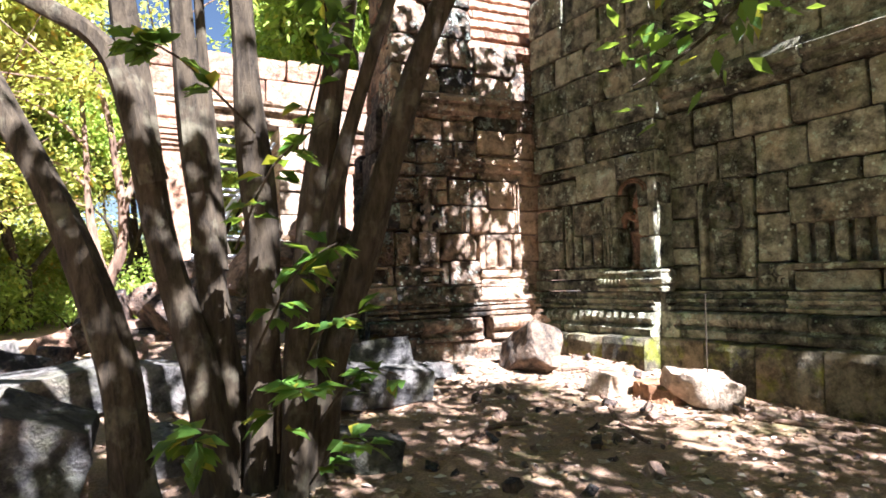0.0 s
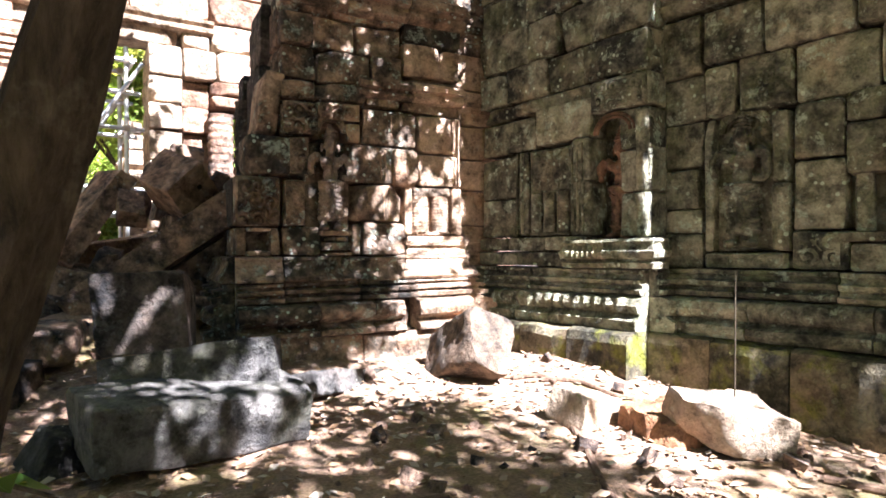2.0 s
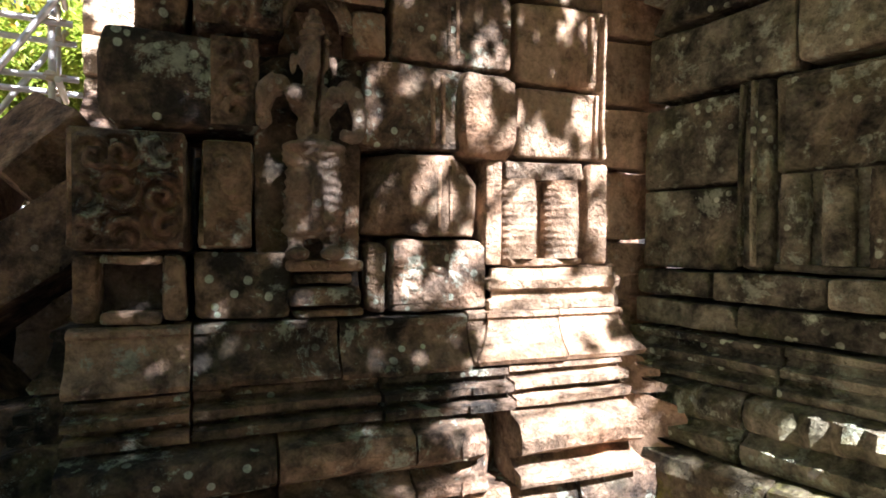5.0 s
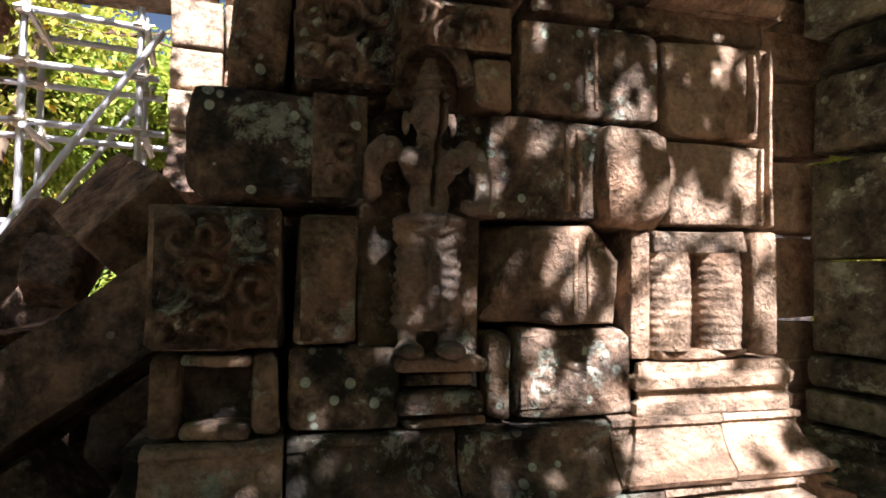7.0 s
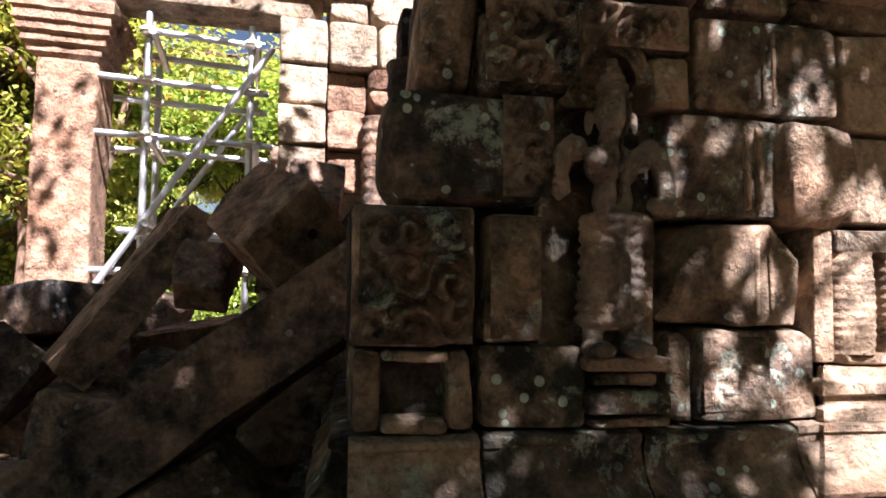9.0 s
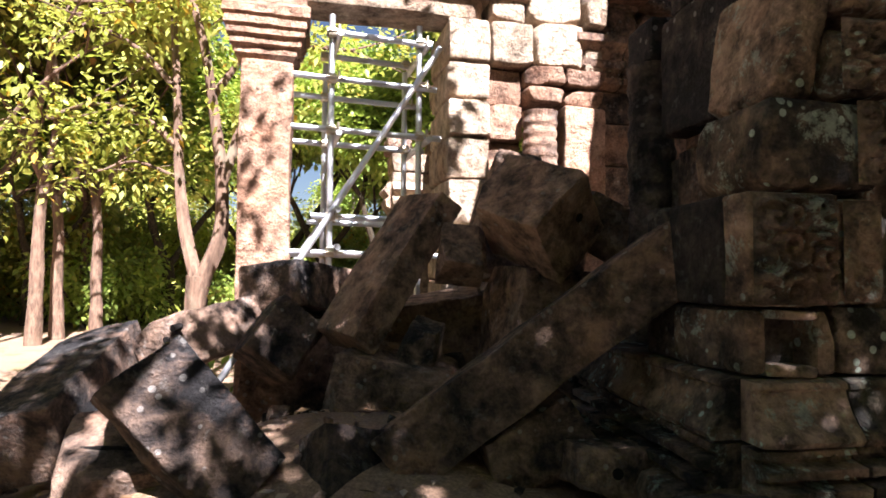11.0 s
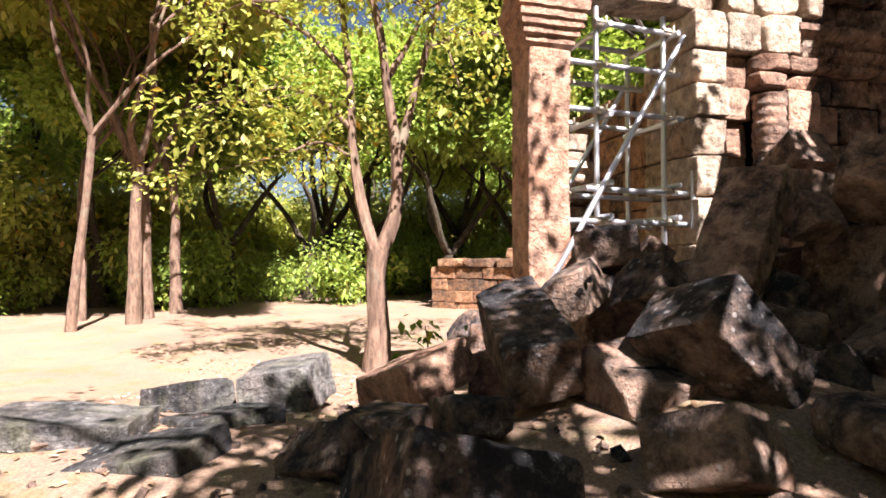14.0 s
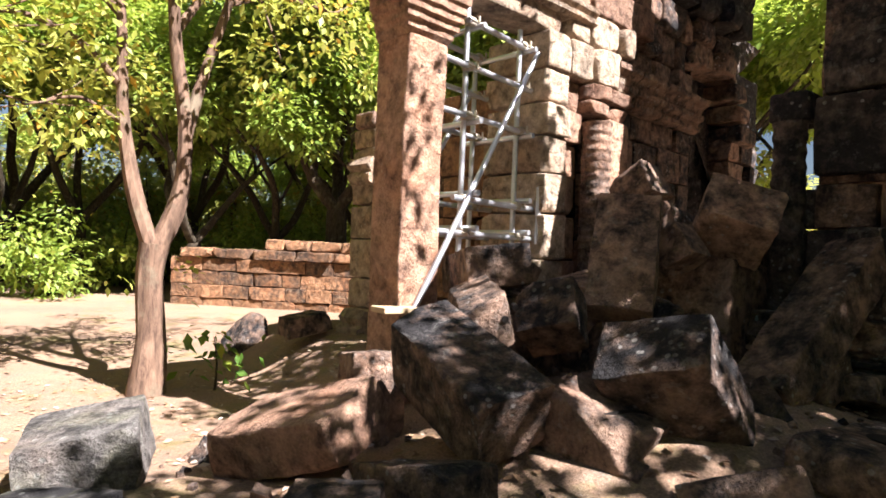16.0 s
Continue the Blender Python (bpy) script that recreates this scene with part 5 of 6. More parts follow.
def leaf_cloud(rnd, count, clumps, size, droop=0.35):
    """Leaves in clumps, as one mesh: clumps are (centre, radius)."""
    verts, faces = [], []
    weight = [r ** 2 for _, r in clumps]
    for c, r in clumps:
        n = max(3, int(count * r ** 2 / sum(weight)))
        twigs = max(2, n // 9)
        for _ in range(twigs):
            d = Vector((rnd.gauss(0, 1), rnd.gauss(0, 1), rnd.gauss(0, 0.7))).normalized()
            root = Vector(c) + d * r * rnd.uniform(0.25, 1.0) ** 0.6
            for _ in range(9):
                ld = (d + Vector((rnd.gauss(0, 0.8), rnd.gauss(0, 0.8), rnd.gauss(-droop, 0.5)))).normalized()
                p = root + Vector((rnd.gauss(0, 1), rnd.gauss(0, 1), rnd.gauss(0, 1))) * size * 0.9
                s = size * rnd.uniform(0.6, 1.3)
                side = ld.cross(Vector((rnd.gauss(0, 0.4), rnd.gauss(0, 0.4), 1))).normalized() * s * 0.27
                k = len(verts)
                bend = Vector((0, 0, -s * 0.14))
                verts += [p, p + ld * s * 0.45 + side, p + ld * s + bend, p + ld * s * 0.45 - side]
                faces += [(k, k + 1, k + 2, k + 3)]
    me = bpy.data.meshes.new("crown")
    me.from_pydata(verts, [], faces)
    return me


def grow(rnd, bm, base, direction, length, radius, depth, tips, spread=0.55, sides=8, up=0.12):
    """A limb that forks on its way up; returns the tips for the crown."""
    pts, rad = [Vector(base)], [radius]
    d = direction.normalized()
    for k in range(4):
        d = (d + Vector((rnd.gauss(0, 0.14), rnd.gauss(0, 0.14), up * 0.5))).normalized()
        pts.append(pts[-1] + d * length / 4)
        rad.append(radius * (1 - 0.10 * (k + 1)))
    tube(bm, pts, rad, sides, 0.15, 2)
    if depth == 0:
        tips.append((pts[-1], length * 0.55))
        tips.append((pts[2], length * 0.40))
        return
    for k in range(2 if depth > 1 or rnd.random() < 0.5 else 3):
        nd = (d + Vector((rnd.gauss(0, spread), rnd.gauss(0, spread), up))).normalized()
        grow(rnd, bm, pts[-1] if k < 2 else pts[2], nd, length * rnd.uniform(0.62, 0.82), rad[-1] * rnd.uniform(0.58, 0.74), depth - 1, tips, spread, max(5, sides - 1), up)


def tree(name, at, height, radius, seed, leaves, size, bark, foliage, label, lean=(0, 0), first=0.32, spread=0.55, group="", depth=4, clump=1.0):
    rnd = random.Random(seed)
    root = empty(name, label, "tree", group, at=at)
    bm = bmesh.new()
    tips = []
    d = Vector((lean[0], lean[1], 1)).normalized()
    trunk_len = height * first
    pts = [Vector((0, 0, -0.3)), Vector((0, 0, 0)), d * trunk_len * 0.35, d * trunk_len * 0.7 + Vector((rnd.gauss(0, 0.04), rnd.gauss(0, 0.04), 0)), d * trunk_len]
    tube(bm, pts, [radius * 1.7, radius * 1.35, radius, radius * 0.92, radius * 0.85], 12, 0.2, 3)
    for k in range(3):
        a = rnd.uniform(0, 6.28) + k * 2.1
        nd = Vector((math.cos(a) * spread, math.sin(a) * spread, 1)) + Vector((lean[0], lean[1], 0))
        grow(rnd, bm, d * trunk_len, nd, height * 0.26, radius * 0.62, depth - 2, tips, spread)
    bmesh.ops.recalc_face_normals(bm, faces=bm.faces)
    part("trunk", bm, bark, root, "", True)
    me = leaf_cloud(rnd, leaves, [(c, r * clump) for c, r in tips], size)
    me.materials.append(foliage)
    crown = new("crown", me)
    crown.parent = root
    return root


# the tree in the clearing with the forked trunk
rnd = random.Random(5)
fork_tree = empty("forked_tree", "slender forked tree with sparse yellow-green leaves", "tree", at=(-3.45, 12.0, -0.2))
fork_tree.scale = (1.28, 1.28, 1.28)
bm = bmesh.new()
tube(bm, [(0, 0, -0.3), (0, 0, 0.0), (0.02, 0, 0.5), (0.0, 0, 1.0), (0.02, 0, 1.28)], [0.19, 0.16, 0.115, 0.11, 0.12], 14, 0.2, 4)
tips = []
for pts, r in (([(0.0, 0, 1.22), (-0.16, 0.05, 1.75), (-0.26, 0.1, 2.4), (-0.30, 0.1, 3.2), (-0.42, 0.2, 4.2)], 0.075),
               ([(0.03, 0, 1.22), (0.20, 0.05, 1.70), (0.22, 0.0, 2.3), (0.12, 0, 3.0), (0.05, -0.1, 3.6), (-0.15, -0.2, 4.4)], 0.085),
               ([(0.22, 0, 2.2), (0.36, 0.1, 2.8), (0.55, 0.1, 3.5), (0.75, 0.2, 4.3)], 0.06),
               ([(0.10, 0, 3.1), (0.32, 0.1, 3.5), (0.55, 0.0, 3.9)], 0.045),
               ([(-0.28, 0.1, 2.6), (-0.60, 0, 2.9), (-1.0, -0.1, 3.0), (-1.4, -0.3, 2.8)], 0.035),
               ([(-0.28, 0.1, 2.3), (-0.55, -0.2, 2.4), (-0.8, -0.3, 2.3)], 0.02),
               ([(-0.30, 0.1, 3.2), (-0.8, 0.2, 3.7), (-1.4, 0.1, 4.0)], 0.04),
               ([(0.55, 0.1, 3.5), (1.0, 0.2, 3.7), (1.5, 0.0, 3.6)], 0.035)):
    tube(bm, pts, [r * (1 - 0.6 * k / (len(pts) - 1)) for k in range(len(pts))], 9, 0.2, 4)
    e = Vector(pts[-1])
    for k in range(5):
        d = Vector((rnd.gauss(0, 0.7), rnd.gauss(0, 0.7), rnd.gauss(0.25, 0.4)))
        mid = e + d * 0.4
        end = e + d * rnd.uniform(0.7, 1.2) + Vector((0, 0, rnd.uniform(-0.3, 0.2)))
        tube(bm, [e, mid, end], [r * 0.35, r * 0.25, r * 0.1], 6, 0, 2)
        tips += [(mid, 0.28), (end, 0.42)]
bmesh.ops.recalc_face_normals(bm, faces=bm.faces)
part("trunk", bm, BARK_PALE, fork_tree, "reddish-brown forked trunk", True)
tips += [(Vector((-0.9, -0.2, 2.7)), 0.4), (Vector((-1.3, -0.4, 2.5)), 0.45), (Vector((-0.6, -0.3, 2.2)), 0.3), (Vector((0.2, -0.1, 1.05)), 0.16), (Vector((-0.2, 0, 1.05)), 0.14), (Vector((0.8, 0, 2.9)), 0.35), (Vector((1.4, 0, 3.3)), 0.45)]
me = leaf_cloud(rnd, 8200, tips, 0.085)
me.materials.append(LEAF)
crown = new("crown", me)
crown.parent = fork_tree

# trees behind the clearing: three shapes, copied
protos = [
    tree("forest_tree", (-9.6, 17.8, -0.2), 12.5, 0.135, 11, 22000, 0.24, BARK_PALE, LEAF, "tall forest tree with yellow-green leaves at the clearing", (0.03, 0.0), 0.30, 0.7, "trees round the clearing", 4, 1.1),
    tree("forest_tree", (-5.0, 27.0, -0.2), 13.0, 0.25, 12, 24000, 0.24, BARK, LEAF_DARK, "dense deep green forest tree behind the clearing", (0, 0), 0.16, 0.8, "trees round the clearing", 4, 1.2),
    tree("forest_tree", (-10.2, 16.4, -0.2), 11.5, 0.085, 13, 15000, 0.24, BARK_PALE, LEAF, "pale-barked forest tree with light leaves", (0.10, 0.0), 0.36, 0.75, "trees round the clearing", 4, 1.1),
]
rnd = random.Random(8)
shrub = empty("shrub", "tall leafy shrub at the forest edge", "bush", "undergrowth", at=(-12.5, 26.0, -0.2))
bm = bmesh.new()
clumps = []
for k in range(14):
    d = Vector((rnd.gauss(0, 0.45), rnd.gauss(0, 0.45), 1.0)).normalized()
    e = d * rnd.uniform(1.6, 4.0)
    tube(bm, [(0, 0, -0.1), tuple(d * 0.8), tuple(e)], [0.05, 0.035, 0.01], 6, 0, 2)
    clumps += [(e, 0.75), (e * 0.7, 0.65), (e * 0.4, 0.5)]
part("woody_stem", bm, BARK, shrub, "", True)
me = leaf_cloud(rnd, 7000, clumps, 0.19)
me.materials.append(LEAF)
crown = new("crown", me)
crown.parent = shrub
for k in range(84):
    a, d = rnd.uniform(-66, 38), rnd.uniform(27, 46)
    x, y = -2 + d * math.sin(radians(a)), 4 + d * math.cos(radians(a))
    if -5.5 < x < 4 and y < 24:
        continue
    s = rnd.uniform(0.8, 1.5)
    c = copy_thing(shrub, pose(x, y, ground_z(x, y) - 0.02, 0, 0, rnd.uniform(0, 360)))
    c.scale = (s, s, s)
SPOTS = [(-9.85, 19.0, 0, 1.0), (-9.7, 20.4, 0, 1.0), (-11.2, 18.5, 2, 1.0), (-15.5, 15.5, 2, 1.0), (-7.0, 25.5, 1, 0.8), (-9.5, 24.0, 1, 0.85), (-12.0, 23.5, 0, 1.0), (-15.5, 18.0, 0, 1.1), (-13.0, 22.5, 1, 0.8), (-2.0, 22.5, 1, 0.85), (0.5, 23.5, 1, 0.9), (3.0, 22.0, 1, 0.85), (6.0, 24.0, 1, 1.0), (9.0, 21.0, 1, 1.0), (5.0, 17.5, 1, 0.75), (8.0, 16.5, 0, 1.0), (-17.5, 13.0, 0, 1.0), (-19.0, 16.5, 1, 1.0), (-16.5, 9.5, 2, 1.1), (-20.0, 8.0, 1, 0.9)]
for k in range(44):
    a = rnd.uniform(-62, 40)
    d = rnd.uniform(25, 52)
    if -38 < a < -31:
        continue
    SPOTS.append((-2 + d * math.sin(radians(a)), 4 + d * math.cos(radians(a)), rnd.choice((0, 1, 1, 1, 2)), rnd.uniform(0.85, 1.3)))
for x, y, k, s in SPOTS:
    c = copy_thing(protos[k], pose(x, y, ground_z(x, y) - 0.02, 0, 0, rnd.uniform(0, 360)))
    c.scale = (s, s, s * rnd.uniform(0.9, 1.1))

for x, y, s in ((-15.0, 22.0, 1.2), (-16.8, 20.5, 1.1), (-18.0, 19.0, 1.3), (-14.0, 24.5, 1.3), (-17.0, 24.0, 1.4), (-20.0, 21.0, 1.4), (-12.4, 26.5, 1.3), (8.0, 13.6, 0.9), (9.2, 14.2, 1.0), (10.4, 15.6, 1.1), (11.8, 15.5, 1.1), (13.5, 17.5, 1.2)):
    c = copy_thing(shrub, pose(x, y, ground_z(x, y) - 0.02, 0, 0, x * 40))
    c.scale = (s, s, s)
for x, y, s in ((9.5, 14.5, 0.9), (13.0, 17.0, 1.0), (7.6, 13.8, 0.8), (1.6, 21.0, 1.3), (3.2, 19.6, 1.3)):
    c = copy_thing(protos[1], pose(x, y, ground_z(x, y) - 0.02, 0, 0, x * 50))
    c.scale = (s, s, s)
# forest that closes the place on the other sides
for k in range(30):
    a, d = 100 + 170 * k / 29, rnd.uniform(17, 26)
    s = rnd.uniform(0.85, 1.15)
    c = copy_thing(protos[1], pose(1 + d * math.sin(radians(a)), 2 + d * math.cos(radians(a)), 0.0, 0, 0, rnd.uniform(0, 360)))
    c.scale = (s, s, s)
# undergrowth: low bushes at the forest edge
bush_rnd = random.Random(3)
bush = empty("bush", "low leafy bush at the forest edge", "bush", "undergrowth", at=(-8.2, 24.5, -0.2))
bm = bmesh.new()
clumps = []
for k in range(9):
    d = Vector((bush_rnd.gauss(0, 0.6), bush_rnd.gauss(0, 0.6), 1.0)).normalized()
    e = d * bush_rnd.uniform(0.8, 1.7)
    tube(bm, [(0, 0, -0.1), tuple(d * 0.5), tuple(e)], [0.03, 0.022, 0.008], 6, 0, 2)
    clumps += [(e, 0.45), (d * 0.6, 0.35)]
part("woody_stem", bm, BARK, bush, "", True)
me = leaf_cloud(bush_rnd, 2200, clumps, 0.14)
me.materials.append(LEAF_DARK)
crown = new("crown", me)
crown.parent = bush
for k in range(60):
    a = bush_rnd.uniform(-65, 35)
    d = bush_rnd.uniform(20, 36)
    x, y = -2 + d * math.sin(radians(a)), 4 + d * math.cos(radians(a))
    if -5 < x < 4 and y < 21.5:
        continue
    s = bush_rnd.uniform(0.8, 1.7)
    c = copy_thing(bush, pose(x, y, ground_z(x, y) - 0.02, 0, 0, bush_rnd.uniform(0, 360)))
    c.scale = (s, s, s)

# ---- the many-stemmed tree by the path ----
stem_tree = empty("many_stemmed_tree", "many-stemmed tree with grey-brown bark and lobed leaves", "tree", at=(-0.15, 3.2, 0.1))
STEMS = [
    ([(-0.72, 3.25, 0.0), (-0.80, 3.25, 0.25), (-0.88, 3.24, 0.83), (-1.11, 3.25, 1.54), (-1.43, 3.3, 2.16), (-2.0, 3.4, 3.2)], 0.098),
    ([(-0.36, 3.26, -0.1), (-0.41, 3.26, 0.2), (-0.50, 3.25, 0.8), (-0.72, 3.25, 1.68), (-0.86, 3.23, 2.7), (-1.05, 3.2, 4.0)], 0.093),
    ([(-0.28, 3.39, -0.1), (-0.32, 3.39, 0.2), (-0.42, 3.37, 1.05), (-0.53, 3.34, 2.0), (-0.6, 3.32, 2.77), (-0.7, 3.3, 4.2)], 0.086),
    ([(-0.21, 3.31, -0.1), (-0.20, 3.30, 0.2), (-0.17, 3.24, 1.23), (-0.24, 3.21, 2.13), (-0.28, 3.19, 2.73), (-0.4, 3.1, 4.3)], 0.09),
    ([(-0.05, 3.16, -0.1), (-0.02, 3.15, 0.2), (0.05, 3.08, 1.22), (0.16, 3.01, 2.09), (0.26, 2.95, 2.67), (0.5, 2.8, 4.2)], 0.087),
    ([(0.05, 3.3, -0.1), (0.08, 3.29, 0.2), (0.21, 3.21, 0.91), (0.49, 3.09, 1.88), (0.71, 3.0, 2.55), (1.3, 2.7, 3.9)], 0.09),
    ([(-0.40, 3.37, 1.3), (-0.42, 3.39, 1.55), (-0.47, 3.37, 2.17), (-0.51, 3.35, 2.79), (-0.55, 3.3, 3.6)], 0.037),
    ([(0.05, 3.05, 0.9), (0.09, 3.02, 1.22), (0.21, 2.96, 1.79), (0.33, 2.91, 2.22), (0.47, 2.85, 2.64), (0.8, 2.7, 3.5)], 0.046),
    ([(-0.70, 3.18, 1.75), (-0.75, 3.14, 1.95), (-0.9, 3.16, 2.4), (-1.26, 3.23, 2.66), (-1.9, 3.4, 3.0)], 0.060),
]
base = Vector((-0.15, 3.2, 0.1))
tips = []
rnd = random.Random(17)
for pts, r in STEMS:
    bm = bmesh.new()
    n = len(pts)
    tube(bm, [Vector(p) - base for p in pts], [r * (1.15 - 0.55 * k / (n - 1)) for k in range(n)], 14, 0.35, 6)
    bmesh.ops.recalc_face_normals(bm, faces=bm.faces)
    part("stem", bm, BARK, stem_tree, "", True)
    e = Vector(pts[-1]) - base
    bm = bmesh.new()
    for k in range(3):
        d = Vector((rnd.gauss(0, 0.8), rnd.gauss(-0.1, 0.8), rnd.gauss(0.35, 0.3))) * rnd.uniform(0.9, 1.6)
        tube(bm, [e, e + d * 0.5, e + d], [r * 0.5, r * 0.3, r * 0.1], 6, 0, 2)
        tips += [(e + d * 0.5, 0.45), (e + d, 0.6)]
    part("branch", bm, BARK, stem_tree, "", True)
# the wide crown overhead, unseen, its clumps placed to shade chosen spots
bm = bmesh.new()
limbs = [Vector(p[-1]) - base for p, _ in STEMS]
over = []


def spread_clumps(rnd, count, x0, x1, y0, y1, z0, z1, r0, r1):
    """Clumps of leaves over a stretch of shaded ground, set back along the sun's rays."""
    out = []
    for _ in range(count):
        z = rnd.uniform(z0, z1)
        out.append((Vector((rnd.uniform(x0, x1) + SUN.x / SUN.z * z, rnd.uniform(y0, y1) + SUN.y / SUN.z * z, z)), rnd.uniform(r0, r1)))
    return out


over += spread_clumps(rnd, 33, -1.2, 0.70, 6.3, 9.8, 4.8, 7.2, 0.30, 0.48)
over += spread_clumps(rnd, 11, 0.3, 1.25, 6.2, 7.5, 4.8, 7.0, 0.26, 0.4)
over += spread_clumps(rnd, 13, -4.2, -1.2, 6.2, 8.8, 4.8, 7.0, 0.28, 0.45)
over += spread_clumps(rnd, 5, -3.0, -0.9, 10.4, 11.6, 6.0, 7.2, 0.25, 0.4)
over += spread_clumps(rnd, 8, 0.75, 2.0, 8.35, 9.7, 4.8, 7.0, 0.18, 0.30)
over += spread_clumps(rnd, 3, -0.4, 0.5, 5.9, 6.9, 4.8, 6.8, 0.24, 0.36)
over += spread_clumps(rnd, 6, -1.9, -0.8, 8.3, 9.8, 5.0, 7.0, 0.26, 0.4)
# clumps added to dim the sunlit return strip of the long wall
for k in range(9):
    over += spread_clumps(rnd, 2, 2.83 - 0.11 * k, 2.92 - 0.11 * k, 7.10 + 0.26 * k, 7.25 + 0.26 * k, 5.0, 7.0, 0.18, 0.28)
over += spread_clumps(rnd, 2, 1.3, 1.9, 8.5, 9.1, 4.8, 7.0, 0.20, 0.30) + spread_clumps(rnd, 2, 2.9, 3.1, 6.5, 7.0, 5.0, 6.5, 0.12, 0.16)
over = [(c - base, r) for c, r in over]
for c, r in over:
    root = min(limbs, key=lambda q: (q - c).length)
    mid = root.lerp(c, 0.5) + Vector((0, 0, 0.25))
    tube(bm, [root, mid, c], [0.022, 0.014, 0.005], 6, 0.1, 3)
part("limb", bm, BARK, stem_tree, "", True)
me = leaf_cloud(rnd, 12200, over, 0.17)
me.materials.append(LEAF_NEAR)
crown = new("crown", me)
crown.parent = stem_tree
me = leaf_cloud(rnd, 1200, tips, 0.15)
me.materials.append(LEAF_NEAR)
crown = new("low_crown", me)
crown.parent = stem_tree


def sprig(points, count, size, seed):
    """A low shoot with broad lobed leaves."""
    rnd = random.Random(seed)
    bm = bmesh.new()
    pts = [Vector(p) - base for p in points]
    tube(bm, pts, [0.008, 0.006, 0.003][:len(pts)] if len(pts) == 3 else [0.008] * len(pts), 6, 0, 3)
    part("shoot", bm, BARK, stem_tree)
    bm = bmesh.new()
    for k in range(count):
        t = rnd.uniform(0.2, 1.0) * (len(pts) - 1)
        i = min(int(t), len(pts) - 2)
        p = pts[i].lerp(pts[i + 1], t - i)
        d = Vector((rnd.gauss(0, 0.8), rnd.gauss(0, 0.6), rnd.gauss(-0.15, 0.25))).normalized()
        for lobe in (-0.5, 0.0, 0.5):
            dd = (d + d.cross(Vector((0, 0, 1))) * lobe).normalized()
            leaf(bm, p + d * 0.03, dd, Vector((rnd.gauss(0, 0.3), rnd.gauss(0, 0.3), 1)).normalized(), size * (1 - 0.25 * abs(lobe)) * rnd.uniform(0.8, 1.1), size * 0.5)
    part("foliage", bm, LEAF_NEAR, stem_tree, "broad lobed fresh green leaves", True)


sprig([(-0.2, 3.0, 0.9), (0.0, 2.75, 1.28), (0.18, 2.7, 1.40)], 18, 0.15, 1)
sprig([(0.0, 3.0, 0.7), (0.1, 2.7, 1.0), (0.25, 2.6, 1.08)], 14, 0.13, 2)
sprig([(-0.1, 3.0, 0.4), (-0.08, 2.7, 0.72), (0.05, 2.55, 0.78)], 12, 0.16, 3)
sprig([(0.1, 3.1, 0.5), (0.3, 2.95, 0.78), (0.5, 2.9, 0.74)], 14, 0.12, 4)
sprig([(-0.3, 3.1, 1.4), (-0.1, 2.7, 1.75), (0.15, 2.6, 1.95)], 14, 0.13, 5)
sprig([(-0.2, 3.1, 2.0), (-0.5, 2.8, 2.25), (-0.7, 2.7, 2.3)], 16, 0.14, 6)
sprig([(-0.5, 3.0, 0.3), (-0.45, 2.6, 0.62), (-0.3, 2.4, 0.66)], 12, 0.15, 8)
sprig([(0.05, 3.1, 0.2), (0.2, 2.75, 0.5), (0.35, 2.6, 0.48)], 12, 0.13, 9)
sprig([(0.0, 3.1, 1.9), (0.15, 2.8, 2.4), (0.1, 2.6, 2.6)], 16, 0.15, 7)

# ---- unseen crowns behind the path, added to shade the ground ----
rnd = random.Random(23)
path_tree = empty("shade_tree", "unseen leafy tree added beside the path to cast dappled shade", "tree", "trees along the path", at=(2.6, -2.6, 0.0))
foot = Vector((2.6, -2.6, 0.0))
clumps = [(c - foot, r) for c, r in spread_clumps(rnd, 44, -1.9, 2.1, 2.2, 5.4, 4.6, 7.0, 0.28, 0.46) + spread_clumps(rnd, 4, -0.2, 0.9, 4.4, 5.7, 4.6, 7.0, 0.22, 0.34) + spread_clumps(rnd, 8, 1.7, 3.4, 1.6, 3.7, 4.6, 7.0, 0.26, 0.42) + spread_clumps(rnd, 14, 3.1, 4.9, 2.2, 4.7, 4.6, 7.0, 0.26, 0.42)]
bm = bmesh.new()
tube(bm, [(0, 0, -0.2), (0, 0, 0.1), (0.05, 0.05, 1.8), (0.0, 0.2, 3.6)], [0.22, 0.17, 0.13, 0.11], 12, 0.2, 4)
for c, r in clumps:
    tube(bm, [(0.0, 0.2, 3.5), tuple(c * 0.55 + Vector((0, 0, 1.7))), tuple(c)], [0.03, 0.018, 0.006], 6, 0.1, 3)
part("trunk", bm, BARK, path_tree, "", True)
me = leaf_cloud(rnd, 7400, clumps, 0.17)
me.materials.append(LEAF_NEAR)
crown = new("crown", me)
crown.parent = path_tree
# more shade trees added out of view
for at, h, seed in (((-3.4, -6.8, 0.0), 9.5, 34), ((-10.5, -3.5, 0.0), 8.5, 36), ((7.5, -7.5, 0.0), 9.0, 35)):
    tree("shade_tree", at, h, 0.15, seed, 5200, 0.22, BARK, LEAF_NEAR, "unseen leafy tree added at the edge of the path for shade", (0, 0), 0.30, 0.75, "trees along the path", 4, 1.1)

# unseen trees added to shade the sand there and cut its bounce light
for k, (x, y) in enumerate(((-6.5, -6.0), (-1.0, -9.5), (1.5, -7.5), (4.6, -8.8), (7.0, -4.5), (-8.5, -9.0), (-5.0, -11.5), (3.0, -12.0), (-12.5, 1.0), (-11.0, -7.5))):
    c = copy_thing(protos[1], pose(x, y, 0.0, 0, 0, 47 * k))
    c.scale = (0.62, 0.62, 0.55)
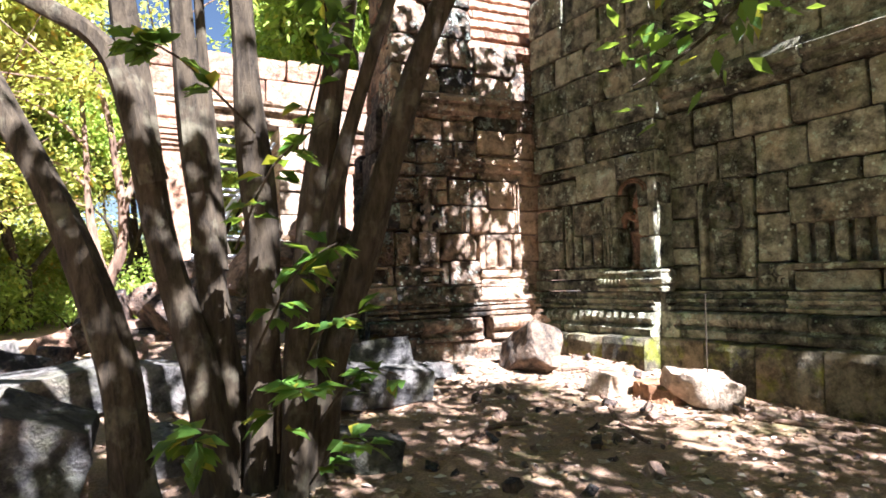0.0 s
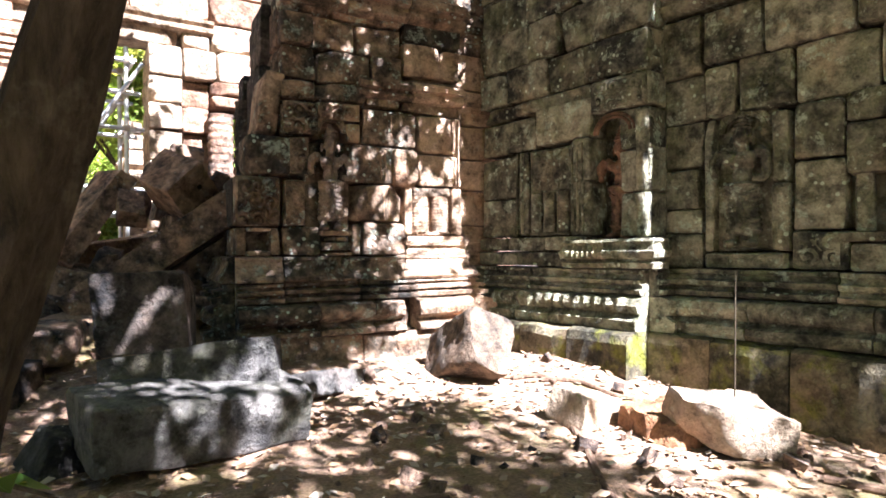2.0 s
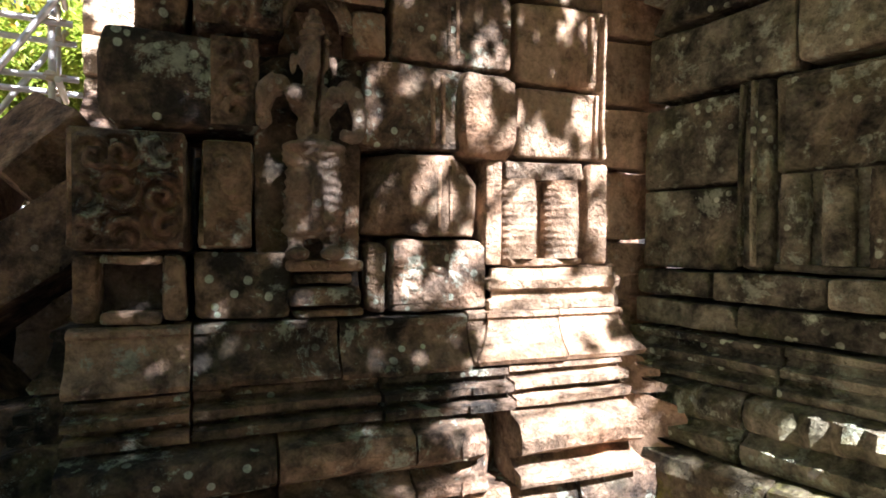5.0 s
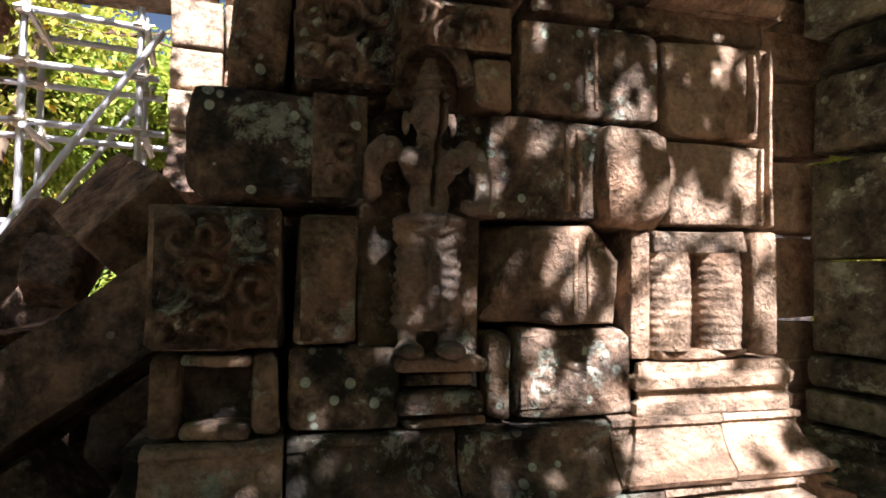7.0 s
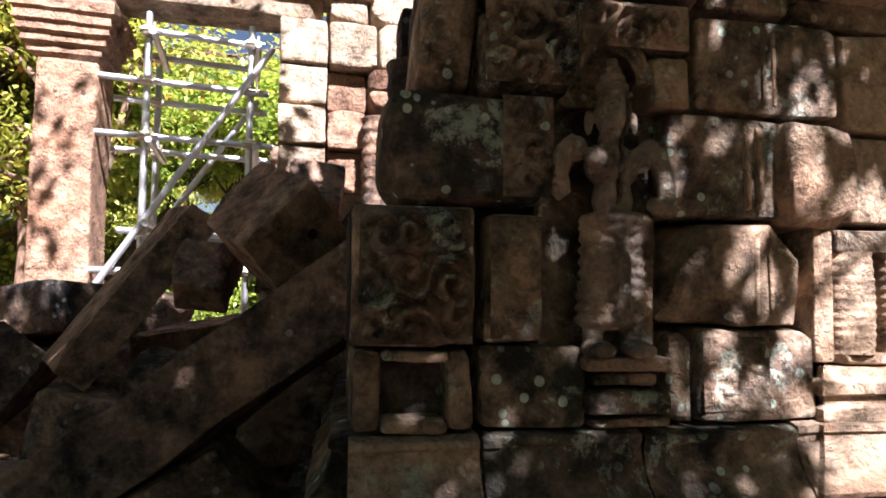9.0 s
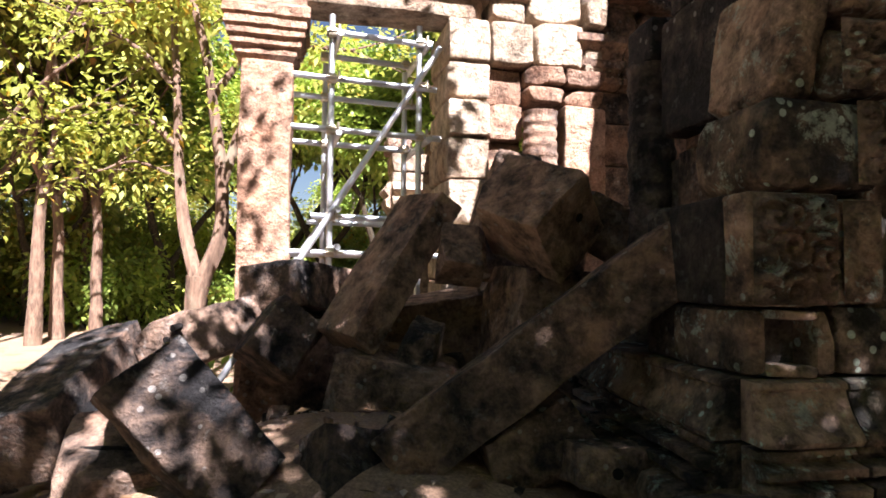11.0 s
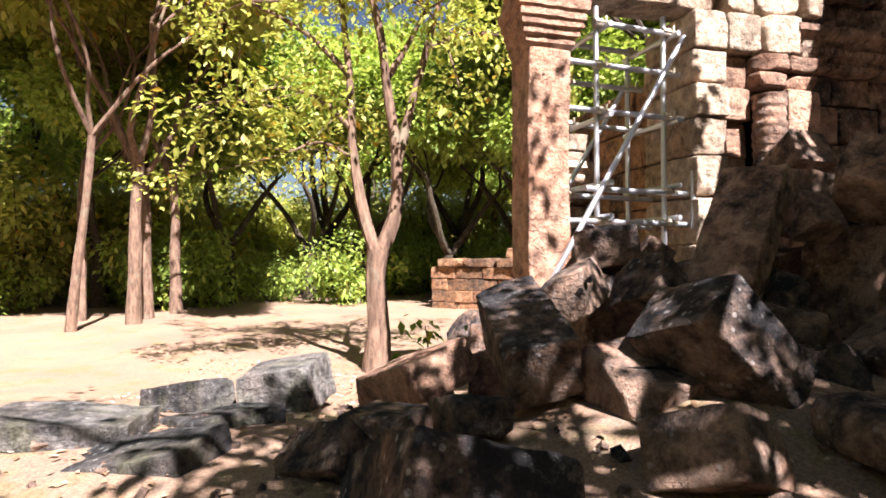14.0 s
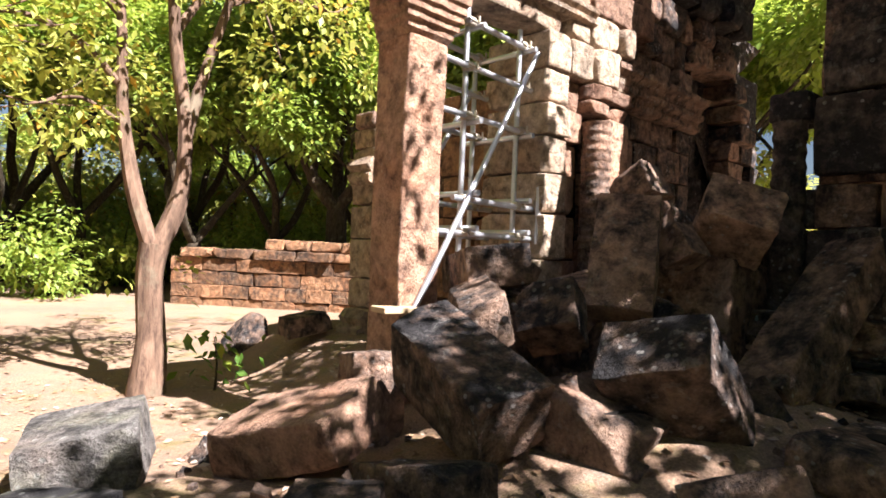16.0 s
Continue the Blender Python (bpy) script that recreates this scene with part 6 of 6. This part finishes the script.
# overhanging branch by the long wall
branch = empty("overhanging_branch", "leafy twig hanging in front of the wall", "branch", at=(2.35, 3.1, 2.62))
bm = bmesh.new()
tube(bm, [(0.9, -0.9, 1.3), (0.6, -0.3, 0.6), (0.2, 0.05, 0.1), (-0.30, 0.1, -0.22)], [0.03, 0.02, 0.012, 0.004], 7, 0.1, 4)
part("twig", bm, BARK, branch)
rnd = random.Random(9)
me = leaf_cloud(rnd, 110, [((-0.18, 0.1, -0.08), 0.20), ((0.12, 0.05, 0.05), 0.24), ((0.42, -0.1, 0.3), 0.35)], 0.16)
me.materials.append(LEAF_NEAR)
crown = new("foliage", me)
crown.parent = branch

# sapling in the clearing
sap = empty("sapling", "thin sapling with a few drooping green leaves", "plant", at=(-2.75, 11.95, -0.2))
sap.scale = (1.35, 1.35, 1.35)
bm = bmesh.new()
tube(bm, [(0, 0, -0.05), (0.01, 0, 0.22), (-0.02, 0, 0.45)], [0.012, 0.009, 0.004], 6, 0, 3)
part("stem", bm, BARK, sap)
rnd = random.Random(4)
me = leaf_cloud(rnd, 40, [((0, 0, 0.42), 0.10), ((0.1, 0, 0.3), 0.10), ((-0.25, 0, 0.42), 0.12)], 0.12, 0.6)
me.materials.append(LEAF_NEAR)
crown = new("foliage", me)
crown.parent = sap

# ---- dry leaves on the ground ----
rnd = random.Random(2)
verts, faces = [], []
for k in range(9000):
    if k < 5200:
        x, y = rnd.uniform(-1.0, 4.0), rnd.uniform(1.2, 6.3)
    else:
        x, y = rnd.uniform(-6.0, 1.5), rnd.uniform(4.0, 13.0)
    z = ground_z(x, y) + 0.006
    s, a, tilt = rnd.uniform(0.014, 0.042), rnd.uniform(0, 6.28), rnd.uniform(-0.4, 0.4)
    c, n = math.cos(a), math.sin(a)
    i = len(verts)
    verts += [(x - c * s, y - n * s, z + 0.004), (x - n * s * 0.5, y + c * s * 0.5, z + 0.012 + tilt * s), (x + c * s, y + n * s, z + 0.006 + abs(tilt) * s), (x + n * s * 0.5, y - c * s * 0.5, z + 0.01 - tilt * s * 0.4)]
    faces.append((i, i + 1, i + 2, i + 3))
me = bpy.data.meshes.new("leaf_litter")
me.from_pydata(verts, [], faces)
me.materials.append(LITTER)
tagged(new("leaf_litter", me), "dry brown and tan leaves scattered on sand", "leaves", kind="stuff")

# stone chips among the blocks and on the path
rnd = random.Random(31)
verts, faces = [], []
for k in range(420):
    if k < 260:
        x, y = rnd.uniform(-5.0, 0.4), rnd.uniform(5.7, 9.0)
    else:
        x, y = rnd.uniform(0.6, 3.6), rnd.uniform(2.6, 6.0)
    r = rnd.uniform(0.008, 0.022) if rnd.random() < 0.8 else rnd.uniform(0.025, 0.05)
    m = pose(x, y, ground_z(x, y) + r * 0.3, rnd.uniform(0, 360), rnd.uniform(0, 360), rnd.uniform(0, 360))
    i = len(verts)
    for c in itertools.product((-1, 1), repeat=3):
        verts.append(m @ (Vector((c[0] * 1.2, c[1], c[2] * 0.8)) * r * rnd.uniform(0.6, 1.15)))
    faces += [(i, i + 1, i + 3, i + 2), (i + 4, i + 6, i + 7, i + 5), (i, i + 4, i + 5, i + 1), (i + 2, i + 3, i + 7, i + 6), (i, i + 2, i + 6, i + 4), (i + 1, i + 5, i + 7, i + 3)]
me = bpy.data.meshes.new("stone_chips")
me.from_pydata(verts, [], faces)
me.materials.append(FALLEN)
tagged(new("stone_chips", me), "small broken sandstone chips strewn over the sand", "stones", kind="stuff")

# roots and twigs lying on the path
for k, pts in enumerate((((2.55, 4.75), (2.42, 4.3), (2.22, 3.8), (2.16, 3.35)), ((2.75, 5.35), (2.95, 5.2), (3.05, 4.9), (3.3, 4.75)), ((2.6, 5.5), (2.78, 5.42), (2.80, 5.25)), ((1.0, 3.6), (1.25, 3.9), (1.6, 4.0)), ((3.2, 3.6), (3.5, 3.2), (3.9, 3.0)))):
    bm = bmesh.new()
    n = len(pts)
    tube(bm, [(x, y, ground_z(x, y) + 0.012) for x, y in pts], [0.022 * (1 - 0.5 * j / n) for j in range(n)], 8, 0.3, 5)
    thing("root", bm, BARK_PALE, "bare tan root lying across the sandy path", "root", "roots on the path", smooth=True)
bm = bmesh.new()
tube(bm, [(3.2, 4.1, ground_z(3.2, 4.1)), (3.19, 4.08, 0.6), (3.22, 4.1, 1.05)], [0.006, 0.005, 0.003], 6, 0, 4)
thing("dry_stalk", bm, BARK, "thin dry upright stalk beside the pale block", "plant")
